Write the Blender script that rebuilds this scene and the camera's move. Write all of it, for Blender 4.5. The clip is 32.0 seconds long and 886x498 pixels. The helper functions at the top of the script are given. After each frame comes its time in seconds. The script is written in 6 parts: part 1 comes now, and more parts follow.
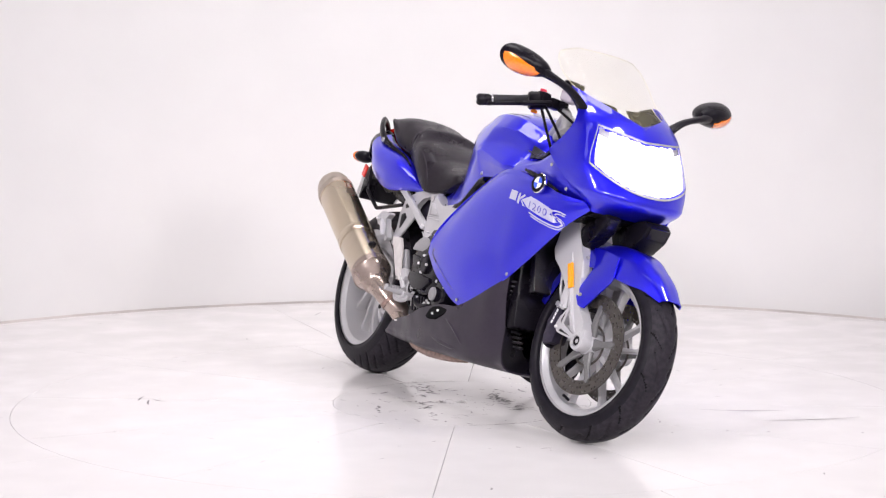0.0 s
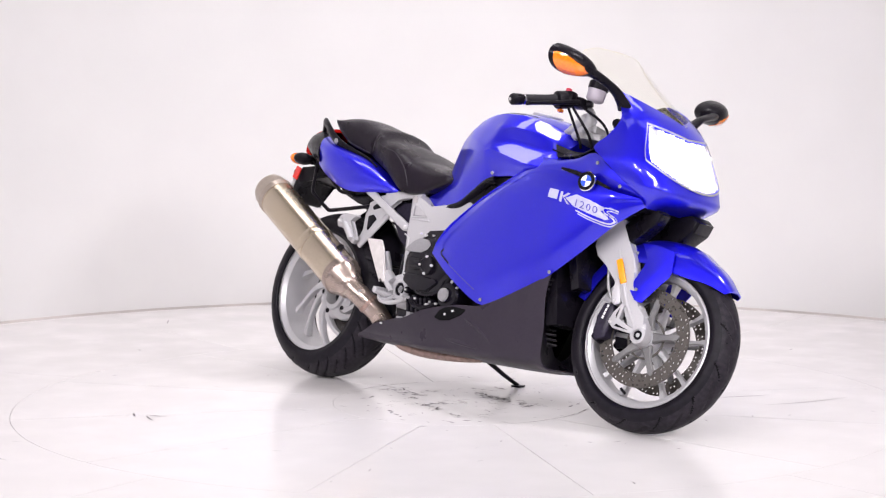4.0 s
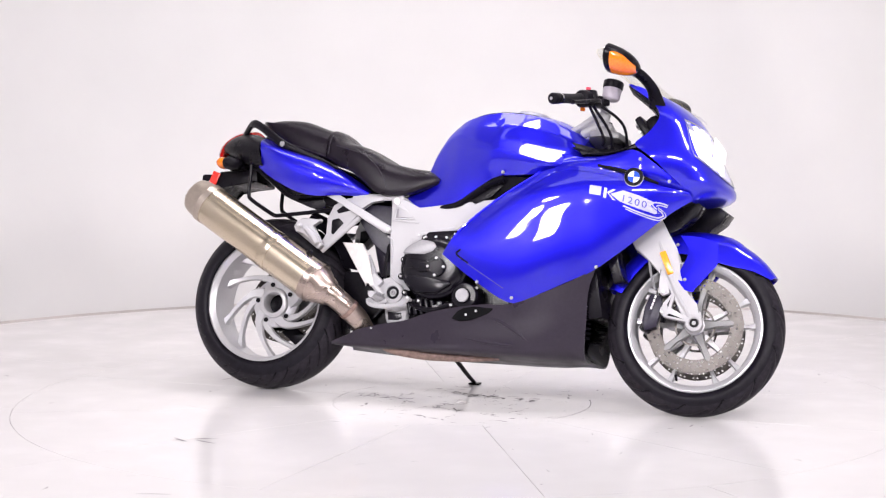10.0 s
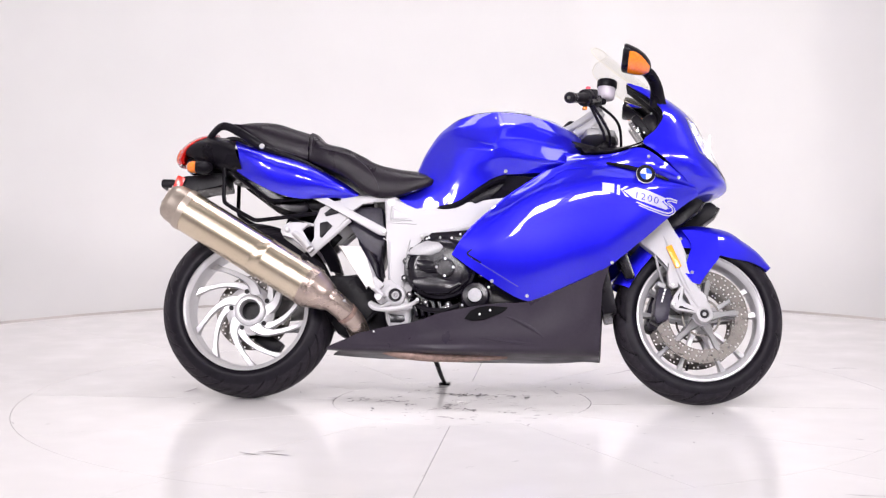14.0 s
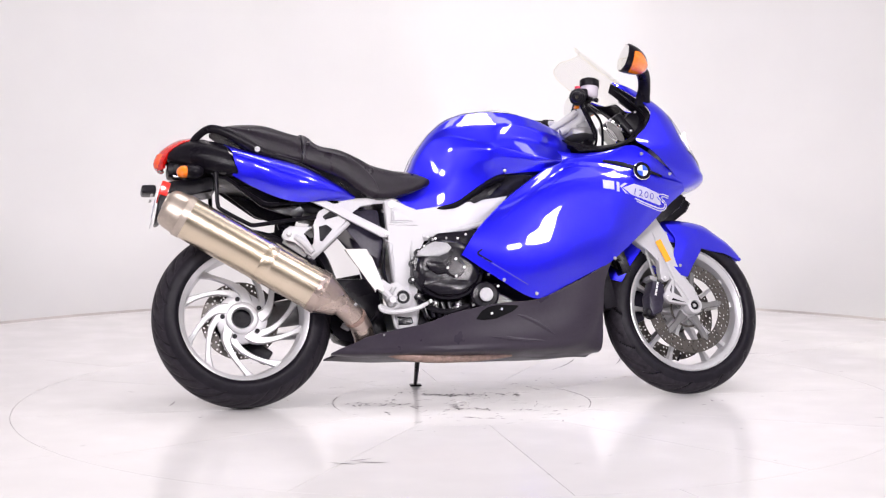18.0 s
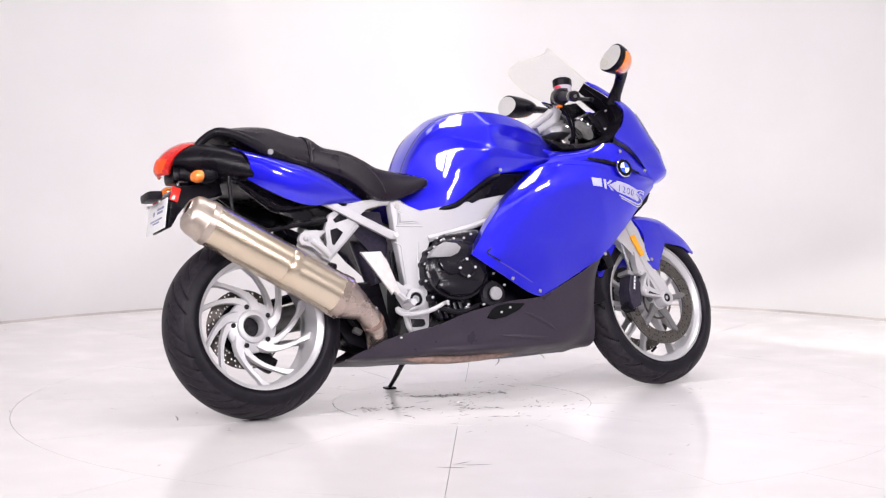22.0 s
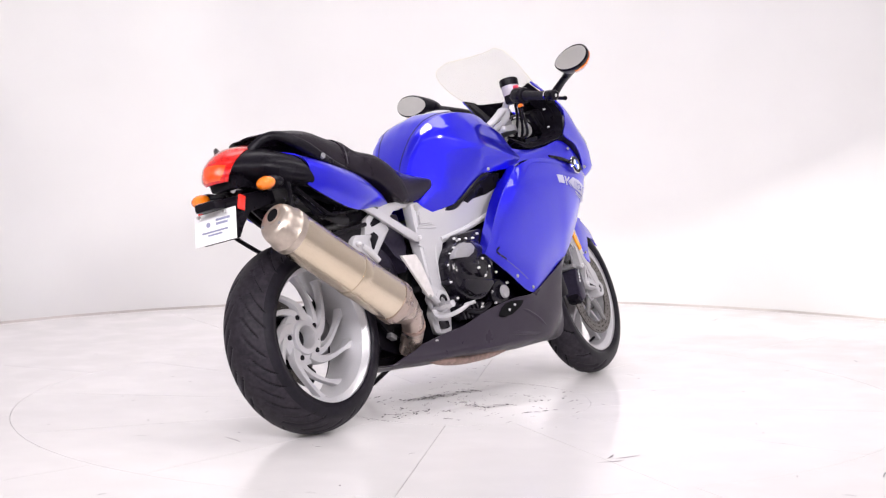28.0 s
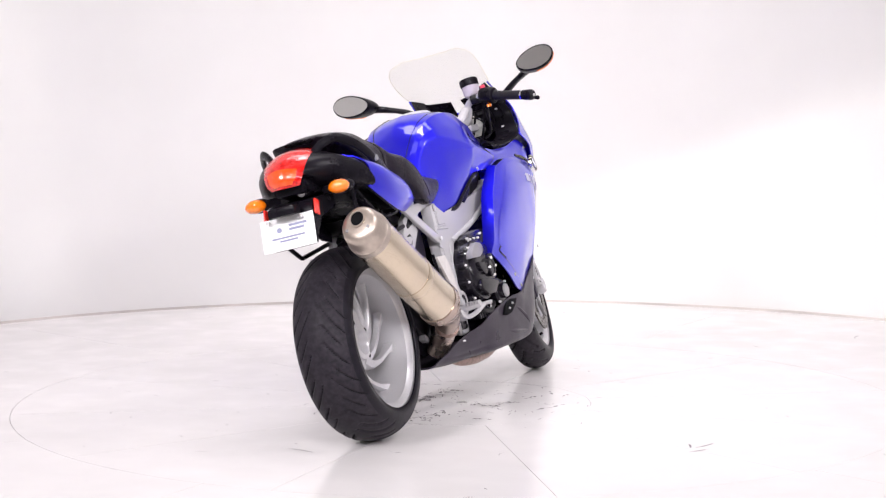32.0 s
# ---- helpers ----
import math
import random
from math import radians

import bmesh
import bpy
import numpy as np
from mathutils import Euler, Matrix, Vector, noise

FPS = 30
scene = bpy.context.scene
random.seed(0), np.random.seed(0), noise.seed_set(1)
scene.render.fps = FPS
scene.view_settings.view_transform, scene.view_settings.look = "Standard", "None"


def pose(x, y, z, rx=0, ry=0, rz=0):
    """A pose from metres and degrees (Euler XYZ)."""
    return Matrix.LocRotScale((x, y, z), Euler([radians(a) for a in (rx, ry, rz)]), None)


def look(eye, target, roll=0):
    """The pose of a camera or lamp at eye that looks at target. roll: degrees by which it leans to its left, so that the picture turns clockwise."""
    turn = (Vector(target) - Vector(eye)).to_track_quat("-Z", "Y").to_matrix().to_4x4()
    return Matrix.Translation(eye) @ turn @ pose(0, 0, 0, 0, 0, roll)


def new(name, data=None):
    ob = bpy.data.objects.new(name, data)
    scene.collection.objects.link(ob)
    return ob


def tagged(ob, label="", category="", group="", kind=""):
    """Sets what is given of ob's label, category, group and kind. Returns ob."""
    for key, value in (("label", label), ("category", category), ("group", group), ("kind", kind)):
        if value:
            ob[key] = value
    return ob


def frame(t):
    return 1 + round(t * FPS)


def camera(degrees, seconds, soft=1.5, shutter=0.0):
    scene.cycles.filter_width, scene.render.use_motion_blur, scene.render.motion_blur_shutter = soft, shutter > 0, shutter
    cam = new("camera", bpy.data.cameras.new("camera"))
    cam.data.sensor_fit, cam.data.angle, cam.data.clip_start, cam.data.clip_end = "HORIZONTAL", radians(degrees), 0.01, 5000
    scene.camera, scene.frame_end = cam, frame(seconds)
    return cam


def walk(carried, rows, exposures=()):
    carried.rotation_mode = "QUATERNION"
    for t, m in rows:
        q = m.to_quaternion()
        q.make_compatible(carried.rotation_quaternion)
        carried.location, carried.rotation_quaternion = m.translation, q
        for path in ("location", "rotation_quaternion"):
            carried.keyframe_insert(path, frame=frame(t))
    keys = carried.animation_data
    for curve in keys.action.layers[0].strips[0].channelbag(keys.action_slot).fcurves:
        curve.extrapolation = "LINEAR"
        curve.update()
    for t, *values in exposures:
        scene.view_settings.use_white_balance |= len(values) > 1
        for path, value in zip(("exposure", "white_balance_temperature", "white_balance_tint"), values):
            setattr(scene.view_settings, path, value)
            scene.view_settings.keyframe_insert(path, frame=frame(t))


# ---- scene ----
# ---------------------------------------------------------------- camera
cam = camera(24.4, 32.0, soft=1.25)
EYE = (0.0, -6.97, 1.203)
PITCH, YAW = 5.52, 0.533
VIEW = pose(*EYE, 90 - PITCH, 0, YAW)
walk(cam, [(0, VIEW), (32, VIEW)], exposures=[(0, 0.0), (32, 0.0)])

# turntable: steady turn, degrees at t seconds
def spin(t):
    return -63.98 + 4.1475 * t


# ---------------------------------------------------------------- world and light
world = bpy.data.worlds.new("world")
scene.world = world
world.use_nodes = True
world.node_tree.nodes["Background"].inputs[0].default_value = (1.0, 0.93, 0.98, 1)
world.node_tree.nodes["Background"].inputs[1].default_value = 0.15


def area_lamp(name, eye, target, sx, sy, watts, colour=(1, 0.948, 0.985), spread=180):
    data = bpy.data.lights.new(name, "AREA")
    data.shape, data.size, data.size_y, data.energy, data.color = "RECTANGLE", sx, sy, watts, colour
    data.spread = radians(spread)
    ob = new(name, data)
    ob.matrix_world = look(eye, target)
    return ob


# added fill, unseen: strips over the turntable, lamps overhead, to the wall, in front
for x, y, watts in ((-1.3, -1.6, 5), (1.3, -1.6, 4), (-1.0, 1.1, 19), (1.0, 1.1, 15)):
    area_lamp("ceiling_lamp", (x, y, 4.4), (x, y, 0), 1.9, 0.60, watts)
area_lamp("overhead_softbox", (0, 0.35, 4.45), (0, 0.35, 0), 1.3, 0.60, 11.5, spread=80)
area_lamp("wall_softbox", (0, -0.5, 4.35), (0, 2.88, 1.35), 0.6, 0.3, 8, spread=70)
for x in (-0.5, 0.6):
    area_lamp("ceiling_lamp", (x, -6.2, 3.7), (x * 0.3, 0.2, 0.7), 0.80, 0.62, 23, spread=80)
# square flash heads either side, as the panel mirrors; the last is added fill
for eye, size, watts in (((-2.70, -3.70, 2.45), 0.36, 9.5), ((-2.45, -4.35, 2.30), 0.36, 9.5), ((-2.70, -3.70, 3.20), 0.30, 5.5), ((2.72, -4.30, 2.25), 0.46, 13), ((2.45, -4.95, 2.15), 0.38, 9.5), ((2.60, -1.30, 4.20), 0.60, 14.5)):
    area_lamp("softbox_lamp", eye, (0, 0.1, 0.75), size, size, watts, spread=80)
# ---------------------------------------------------------------- materials
def material(name, colour, rough=0.5, metal=0.0, coat=0.0, grain=0.0, grain_size=60.0, bump=0.0, bump_size=200.0,
             wear=0.0, wear_size=6.0, rough_var=0.0, wear_colour=None, coat_rough=0.03, spec=0.5):
    """A principled surface with variation at two scales: fine grain and broad wear, both in metres of object space."""
    m = bpy.data.materials.new(name)
    m.use_nodes = True
    nt = m.node_tree
    b = nt.nodes["Principled BSDF"]
    b.inputs["Base Color"].default_value = (*colour, 1)
    b.inputs["Roughness"].default_value = rough
    b.inputs["Metallic"].default_value = metal
    b.inputs["Coat Weight"].default_value = coat
    b.inputs["Coat Roughness"].default_value = coat_rough
    b.inputs["Coat IOR"].default_value = 1.65
    b.inputs["Specular IOR Level"].default_value = spec
    co = nt.nodes.new("ShaderNodeTexCoord")

    def noise_node(size, detail):
        n = nt.nodes.new("ShaderNodeTexNoise")
        n.inputs["Scale"].default_value, n.inputs["Detail"].default_value = size, detail
        nt.links.new(co.outputs["Object"], n.inputs["Vector"])
        return n

    def mix(fac, a, c):
        x = nt.nodes.new("ShaderNodeMix")
        x.data_type = "RGBA"
        nt.links.new(fac, x.inputs[0])
        for src, sock in ((a, x.inputs[6]), (c, x.inputs[7])):
            if isinstance(src, tuple):
                sock.default_value = (*src, 1)
            else:
                nt.links.new(src, sock)
        return x.outputs[2]

    def ramp(src, lo, hi, a=0.0, c=1.0):
        r = nt.nodes.new("ShaderNodeMapRange")
        r.inputs[1].default_value, r.inputs[2].default_value = lo, hi
        r.inputs[3].default_value, r.inputs[4].default_value = a, c
        nt.links.new(src, r.inputs[0])
        return r.outputs[0]

    out = colour
    if grain:
        n = noise_node(grain_size, 4)
        out = mix(ramp(n.outputs[0], 0.35, 0.65), tuple(c * (1 - grain) for c in colour), tuple(min(1, c * (1 + grain)) for c in colour))
    if wear:
        n = noise_node(wear_size, 6)
        out = mix(ramp(n.outputs[0], 0.48, 0.75, 0, wear), out, wear_colour or tuple(c * 0.6 for c in colour))
    if not isinstance(out, tuple):
        nt.links.new(out, b.inputs["Base Color"])
    if rough_var:
        n = noise_node(wear_size * 2.3, 5)
        nt.links.new(ramp(n.outputs[0], 0.3, 0.7, max(0.02, rough - rough_var), rough + rough_var), b.inputs["Roughness"])
    if bump:
        n = noise_node(bump_size, 3)
        k = nt.nodes.new("ShaderNodeBump")
        k.inputs["Strength"].default_value, k.inputs["Distance"].default_value = bump, 0.002
        nt.links.new(n.outputs[0], k.inputs["Height"])
        nt.links.new(k.outputs[0], b.inputs["Normal"])
    return m


def glow(name, colour, strength, base=(0.8, 0.8, 0.8), rough=0.2):
    m = material(name, base, rough)
    b = m.node_tree.nodes["Principled BSDF"]
    b.inputs["Emission Color"].default_value = (*colour, 1)
    b.inputs["Emission Strength"].default_value = strength
    return m


def clear(name, colour, rough=0.02, weight=1.0, ior=1.45, alpha=1.0):
    m = material(name, colour, rough)
    b = m.node_tree.nodes["Principled BSDF"]
    b.inputs["Transmission Weight"].default_value = weight
    b.inputs["IOR"].default_value = ior
    b.inputs["Alpha"].default_value = alpha
    return m


BLUE = material("blue paint", (0.013, 0.010, 0.76), 0.36, 0.78, coat=1.0, grain=0.08, grain_size=900, rough_var=0.03, wear_size=3, spec=0.3)
BLACK = material("black plastic", (0.006, 0.005, 0.008), 0.30, spec=0.13, grain=0.25, grain_size=150, bump=0.15, bump_size=700, rough_var=0.08)
BELLY = material("grey black belly plastic", (0.030, 0.024, 0.036), 0.36, spec=0.25, grain=0.06, grain_size=90, bump=0.05, bump_size=600, wear=0.3, wear_size=5, wear_colour=(0.050, 0.042, 0.056), rough_var=0.1)
RUBBER = material("tyre rubber", (0.022, 0.019, 0.025), 0.5, spec=0.14, grain=0.25, grain_size=70, bump=0.1, bump_size=400, wear=0.3, wear_size=14, wear_colour=(0.036, 0.032, 0.039))
GRIP = material("grip rubber", (0.010, 0.009, 0.012), 0.5, spec=0.25, grain=0.2, bump=0.4, bump_size=350)
LEATHER = material("black seat vinyl", (0.009, 0.006, 0.011), 0.32, spec=0.24, grain=0.2, grain_size=60, bump=0.35, bump_size=520, rough_var=0.08)
PIPING = material("seat piping", (0.045, 0.040, 0.050), 0.5, spec=0.3, grain=0.2)
SILVER = material("silver paint", (0.47, 0.462, 0.482), 0.50, 0.14, coat=0.08, grain=0.05, grain_size=600, rough_var=0.05)
WHEEL = material("wheel silver paint", (0.56, 0.555, 0.575), 0.36, 0.38, coat=0.25, grain=0.06, grain_size=600, wear=0.0, rough_var=0.04)
BOLT = material("bright zinc bolt", (0.72, 0.71, 0.72), 0.35, 0.35, grain=0.05)
LIP = material("polished rim lip", (0.58, 0.57, 0.59), 0.28, 0.6, grain=0.04)
CAP = material("satin steel", (0.52, 0.45, 0.39), 0.38, 0.9, grain=0.05, grain_size=80, wear=0.3, wear_size=9, wear_colour=(0.44, 0.37, 0.30), rough_var=0.06)
STEEL = material("polished steel", (0.60, 0.58, 0.58), 0.34, 0.9, grain=0.06, rough_var=0.06, wear_size=20)
DISC = material("brake disc steel", (0.095, 0.085, 0.078), 0.36, 0.6, grain=0.06, grain_size=200, rough_var=0.05, wear_size=30)
TITAN = material("heat-tinted steel", (0.67, 0.58, 0.46), 0.26, 1.0, grain=0.02, grain_size=40, wear=0.35, wear_size=2.2, wear_colour=(0.70, 0.56, 0.36), rough_var=0.015)
PIPE = material("tarnished steel pipe", (0.44, 0.36, 0.32), 0.28, 0.9, grain=0.04, grain_size=60, wear=0.5, wear_size=7, wear_colour=(0.45, 0.34, 0.25), rough_var=0.06)
ENGINE = material("dark engine paint", (0.006, 0.005, 0.009), 0.22, 0.0, spec=0.35, grain=0.2, grain_size=90, bump=0.1, bump_size=500, rough_var=0.08)
CAST = material("grey cast metal", (0.30, 0.295, 0.31), 0.42, 0.3, grain=0.05, grain_size=160, bump=0.08, bump_size=500)
ARM = material("disc carrier metal", (0.18, 0.177, 0.18), 0.4, 0.4, grain=0.08, grain_size=120)
TAILGLOW = material("orange red reflector", (0.85, 0.075, 0.006), 0.2, coat=0.5, grain=0.15, grain_size=70, bump=0.5, bump_size=150)
ORANGE = material("orange lens", (0.95, 0.21, 0.005), 0.12, coat=1.0, grain=0.12, grain_size=120, bump=0.5, bump_size=180)
AMBER = material("amber reflector", (0.98, 0.36, 0.005), 0.2, coat=0.6, grain=0.08, grain_size=300, bump=0.3, bump_size=400)
RED = material("red lens", (0.58, 0.007, 0.005), 0.15, coat=0.5, grain=0.3, grain_size=110, bump=0.8, bump_size=140)
REDREF = material("red reflector", (0.85, 0.03, 0.02), 0.2, coat=0.6, grain=0.1, grain_size=300)
WHITE = material("white card", (0.82, 0.82, 0.83), 0.5, grain=0.02)
INK = material("blue grey ink", (0.27, 0.28, 0.42), 0.5, grain=0.1)
DECAL = material("silver decal", (0.50, 0.50, 0.68), 0.4, 0.2, grain=0.05)
DECALBLUE = material("blue decal ink", (0.07, 0.06, 0.45), 0.35, coat=0.5, grain=0.05)
BADGEBLUE = material("enamel blue", (0.03, 0.10, 0.75), 0.2, coat=1.0, grain=0.05)
CHROME = material("chrome", (0.80, 0.80, 0.82), 0.08, 1.0, grain=0.03)
MIRROR = material("mirror glass", (0.86, 0.86, 0.84), 0.02, 1.0, grain=0.01)
SCREEN = clear("tinted windscreen", (0.42, 0.39, 0.22), 0.05, 0.0, 1.2, 0.075)
LENS = clear("headlight lens", (0.98, 0.98, 1.0), 0.01, 1.0, 1.1)
LAMP = glow("headlight reflector lit", (1.0, 0.98, 1.0), 0.95)
DIM = glow("headlight reflector edge", (1.0, 0.98, 1.0), 0.28, (0.6, 0.6, 0.62), 0.3)
BEAM = glow("burning lamp filament", (1.0, 0.97, 0.93), 80000.0)
SIDEWALL = material("tyre sidewall rubber", (0.009, 0.0075, 0.012), 0.45, spec=0.18, grain=0.2, grain_size=60, bump=0.1, bump_size=300)
# near-black that paints the shade inside tread grooves and openings
HOLLOW_SHADE = material("deep tread groove", (0.004, 0.004, 0.005), 0.8, grain=0.1, spec=0.1)
BOWL = material("headlight bowl", (0.75, 0.74, 0.76), 0.42, 0.8, grain=0.06, grain_size=40)
FLUID = clear("brake fluid reservoir", (0.72, 0.66, 0.76), 0.25, 0.35)
REDKNOB = material("red switch", (0.75, 0.05, 0.10), 0.4, grain=0.1)
WALL = material("white painted wall", (0.705, 0.695, 0.69), 0.75, grain=0.012, grain_size=3, wear=0.10, wear_size=0.6, wear_colour=(0.71, 0.70, 0.695), bump=0.05, bump_size=80)
FLOOR = material("glossy white floor paint", (0.77, 0.748, 0.745), 0.15, spec=0.16, grain=0.012, grain_size=6, wear=0.25, wear_size=2.2, wear_colour=(0.73, 0.71, 0.70), rough_var=0.07)
SEAM = material("dark floor seam", (0.32, 0.29, 0.30), 0.8, grain=0.3, grain_size=40)
SCUFF = material("grey scuff", (0.13, 0.115, 0.125), 0.7, grain=0.4, grain_size=60)
BACKWALL = material("cream studio wall", (0.52, 0.50, 0.44), 0.8, grain=0.05, grain_size=4, wear=0.2, wear_size=0.8, wear_colour=(0.44, 0.42, 0.37))
DARKWALL = material("grey studio paint", (0.32, 0.31, 0.29), 0.8, grain=0.05, grain_size=4, wear=0.2, wear_size=0.8, wear_colour=(0.20, 0.19, 0.18))
GAP = material("shadow gap strip", (0.54, 0.50, 0.48), 0.8, grain=0.2, grain_size=3)
SHOCK = material("dark damper", (0.024, 0.020, 0.036), 0.32, 0.0, spec=0.25, grain=0.2, grain_size=80)
RUST = material("rusty header pipe", (0.31, 0.215, 0.185), 0.45, 0.5, grain=0.25, grain_size=60, wear=0.6, wear_size=20, wear_colour=(0.22, 0.145, 0.12), bump=0.3)
TAN = material("pale heel guard", (0.60, 0.57, 0.56), 0.35, 0.1, grain=0.06, coat=0.2)
GAUGE = material("instrument face", (0.62, 0.62, 0.60), 0.3, grain=0.2, grain_size=50, coat=0.6)
SCREENEDGE = material("screen edge", (0.60, 0.55, 0.40), 0.3, grain=0.1)
# ---------------------------------------------------------------- mesh helpers
def finish(bm, smooth=35):
    bmesh.ops.remove_doubles(bm, verts=bm.verts, dist=1e-5)
    bmesh.ops.recalc_face_normals(bm, faces=bm.faces)
    limit = radians(smooth)
    for f in bm.faces:
        f.smooth = True
    for e in bm.edges:
        if len(e.link_faces) != 2 or e.calc_face_angle(0) > limit:
            e.smooth = False
    return bm


def part(name, bm, mat, parent, label="", smooth=35, m=None):
    """One mesh object out of a bmesh, under a thing or a part. m: a pose in the parent's space, laid into the mesh."""
    finish(bm, smooth)
    if m is not None:
        bm.transform(m)
    me = bpy.data.meshes.new(name)
    bm.to_mesh(me)
    bm.free()
    me.materials.append(mat)
    ob = new(name, me)
    if parent is not None:
        ob.parent = parent
    if label:
        tagged(ob, label)
    return ob


def share(ob, parent, m):
    """Another object on the same mesh, at the pose m."""
    o = new(ob.name.split(".")[0], ob.data)
    o.parent = parent
    o.matrix_basis = m
    return o


def crv(pts, n):
    """n points of a smooth curve through the given ones."""
    p = np.asarray(pts, float)
    k = len(p)
    if k == 2:
        s = np.linspace(0, 1, n)[:, None]
        return p[0] * (1 - s) + p[1] * s
    q = np.vstack([2 * p[0] - p[1], p, 2 * p[-1] - p[-2]])
    out = []
    for u in np.linspace(0, k - 1, n):
        i = min(int(u), k - 2)
        t = u - i
        a, b, c, d = q[i], q[i + 1], q[i + 2], q[i + 3]
        out.append(0.5 * (2 * b + (c - a) * t + (2 * a - 5 * b + 4 * c - d) * t * t + (3 * b - a - 3 * c + d) * t ** 3))
    return np.array(out)


def patch(rows, nu=24, nv=16, thick=0.004, flip=1):
    """A curved sheet through a small net of control points, with thickness."""
    return sheet(net(rows, nu, nv), thick, flip)


def net(rows, nu, nv):
    """The places of a smooth surface through a small net of control points."""
    g = np.array([crv(r, nu) for r in rows])
    return np.stack([crv(g[:, i], nv) for i in range(nu)], 1)


def sheet(g, thick=0.004, flip=1):
    nv, nu = g.shape[:2]
    du = np.gradient(g, axis=1)
    dv = np.gradient(g, axis=0)
    n = np.cross(du, dv)
    n /= np.maximum(np.linalg.norm(n, axis=2, keepdims=True), 1e-9)
    bm = bmesh.new()
    A = [[bm.verts.new(g[j, i]) for i in range(nu)] for j in range(nv)]
    B = [[bm.verts.new(g[j, i] - flip * thick * n[j, i]) for i in range(nu)] for j in range(nv)]
    for j in range(nv - 1):
        for i in range(nu - 1):
            bm.faces.new((A[j][i], A[j][i + 1], A[j + 1][i + 1], A[j + 1][i]))
            bm.faces.new((B[j][i], B[j + 1][i], B[j + 1][i + 1], B[j][i + 1]))
    for j in range(nv - 1):
        bm.faces.new((A[j][0], A[j + 1][0], B[j + 1][0], B[j][0]))
        bm.faces.new((A[j][-1], B[j][-1], B[j + 1][-1], A[j + 1][-1]))
    for i in range(nu - 1):
        bm.faces.new((A[0][i], B[0][i], B[0][i + 1], A[0][i + 1]))
        bm.faces.new((A[-1][i], A[-1][i + 1], B[-1][i + 1], B[-1][i]))
    return bm


def rings(rs, cap=True, closed=False, bm=None):
    """A skin over rings of equal length."""
    bm = bm or bmesh.new()
    R = [[bm.verts.new(p) for p in r] for r in rs]
    n = len(R[0])
    pairs = list(zip(R, R[1:])) + ([(R[-1], R[0])] if closed else [])
    for a, b in pairs:
        for i in range(n):
            k = (i + 1) % n
            bm.faces.new((a[i], a[k], b[k], b[i]))
    if cap and not closed:
        bm.faces.new(list(reversed(R[0])))
        bm.faces.new(R[-1])
    return bm


def tube(pts, r, n=None, seg=10, flat=1.0, bm=None, smooth=True):
    """A round bar along a curve; r a radius, or a list of radii along it; flat squeezes it sideways."""
    p = crv(pts, n or (4 * len(pts) if len(pts) > 2 else 2)) if smooth else np.asarray(pts, float)
    k = len(p)
    rad = np.interp(np.linspace(0, 1, k), np.linspace(0, 1, len(r)), r) if isinstance(r, (list, tuple)) else np.full(k, r)
    t = np.gradient(p, axis=0)
    t /= np.linalg.norm(t, axis=1, keepdims=True)
    up = np.array((0, 0, 1.0)) if abs(t[0][2]) < 0.9 else np.array((1.0, 0, 0))
    rs = []
    for i in range(k):
        a = np.cross(t[i], up)
        a /= np.linalg.norm(a)
        up = np.cross(a, t[i])
        rs.append([p[i] + rad[i] * (math.cos(w) * a * flat + math.sin(w) * up) for w in np.linspace(0, 2 * math.pi, seg, endpoint=False)])
    return rings(rs, bm=bm)


def lathe(profile, seg=32, axis="y", closed=False, bm=None):
    """Turned round an axis; profile: (along, radius)."""
    rs = []
    for a, r in profile:
        ring = []
        for w in np.linspace(0, 2 * math.pi, seg, endpoint=False):
            c, s = r * math.cos(w), r * math.sin(w)
            ring.append({"y": (c, a, s), "x": (a, c, s), "z": (c, s, a)}[axis])
        rs.append(ring)
    return rings(rs, cap=not closed, closed=closed, bm=bm)


def plate(outline, y0, y1, bevel=0.004, axis="y", hole=None):
    """A flat piece cut to an outline in x and z, from y0 to y1, with bevelled edges."""
    bm = bmesh.new()
    mk = (lambda a, b, d: (a, d, b)) if axis == "y" else ((lambda a, b, d: (a, b, d)) if axis == "z" else (lambda a, b, d: (d, a, b)))
    lo = [bm.verts.new(mk(x, z, y0)) for x, z in outline]
    hi = [bm.verts.new(mk(x, z, y1)) for x, z in outline]
    bm.faces.new(lo)
    bm.faces.new(list(reversed(hi)))
    n = len(lo)
    for i in range(n):
        k = (i + 1) % n
        bm.faces.new((lo[i], hi[i], hi[k], lo[k]))
    if bevel:
        bmesh.ops.bevel(bm, geom=list(bm.edges), offset=bevel, segments=2, affect="EDGES", profile=0.6, clamp_overlap=True)
    return bm


def block(sx, sy, sz, bevel=0.004, m=None):
    bm = bmesh.new()
    bmesh.ops.create_cube(bm, size=1)
    bmesh.ops.scale(bm, vec=(sx, sy, sz), verts=bm.verts)
    if bevel:
        bmesh.ops.bevel(bm, geom=list(bm.edges), offset=bevel, segments=2, affect="EDGES", profile=0.6, clamp_overlap=True)
    if m is not None:
        bm.transform(m)
    return bm


def ball(rx, ry, rz, m=None, n=16):
    bm = bmesh.new()
    bmesh.ops.create_uvsphere(bm, u_segments=n, v_segments=max(6, n // 2), radius=1)
    bmesh.ops.scale(bm, vec=(rx, ry, rz), verts=bm.verts)
    if m is not None:
        bm.transform(m)
    return bm


def arc(cx, cz, r, a0, a1, n=8):
    return [(cx + r * math.cos(radians(a)), cz + r * math.sin(radians(a))) for a in np.linspace(a0, a1, n)]


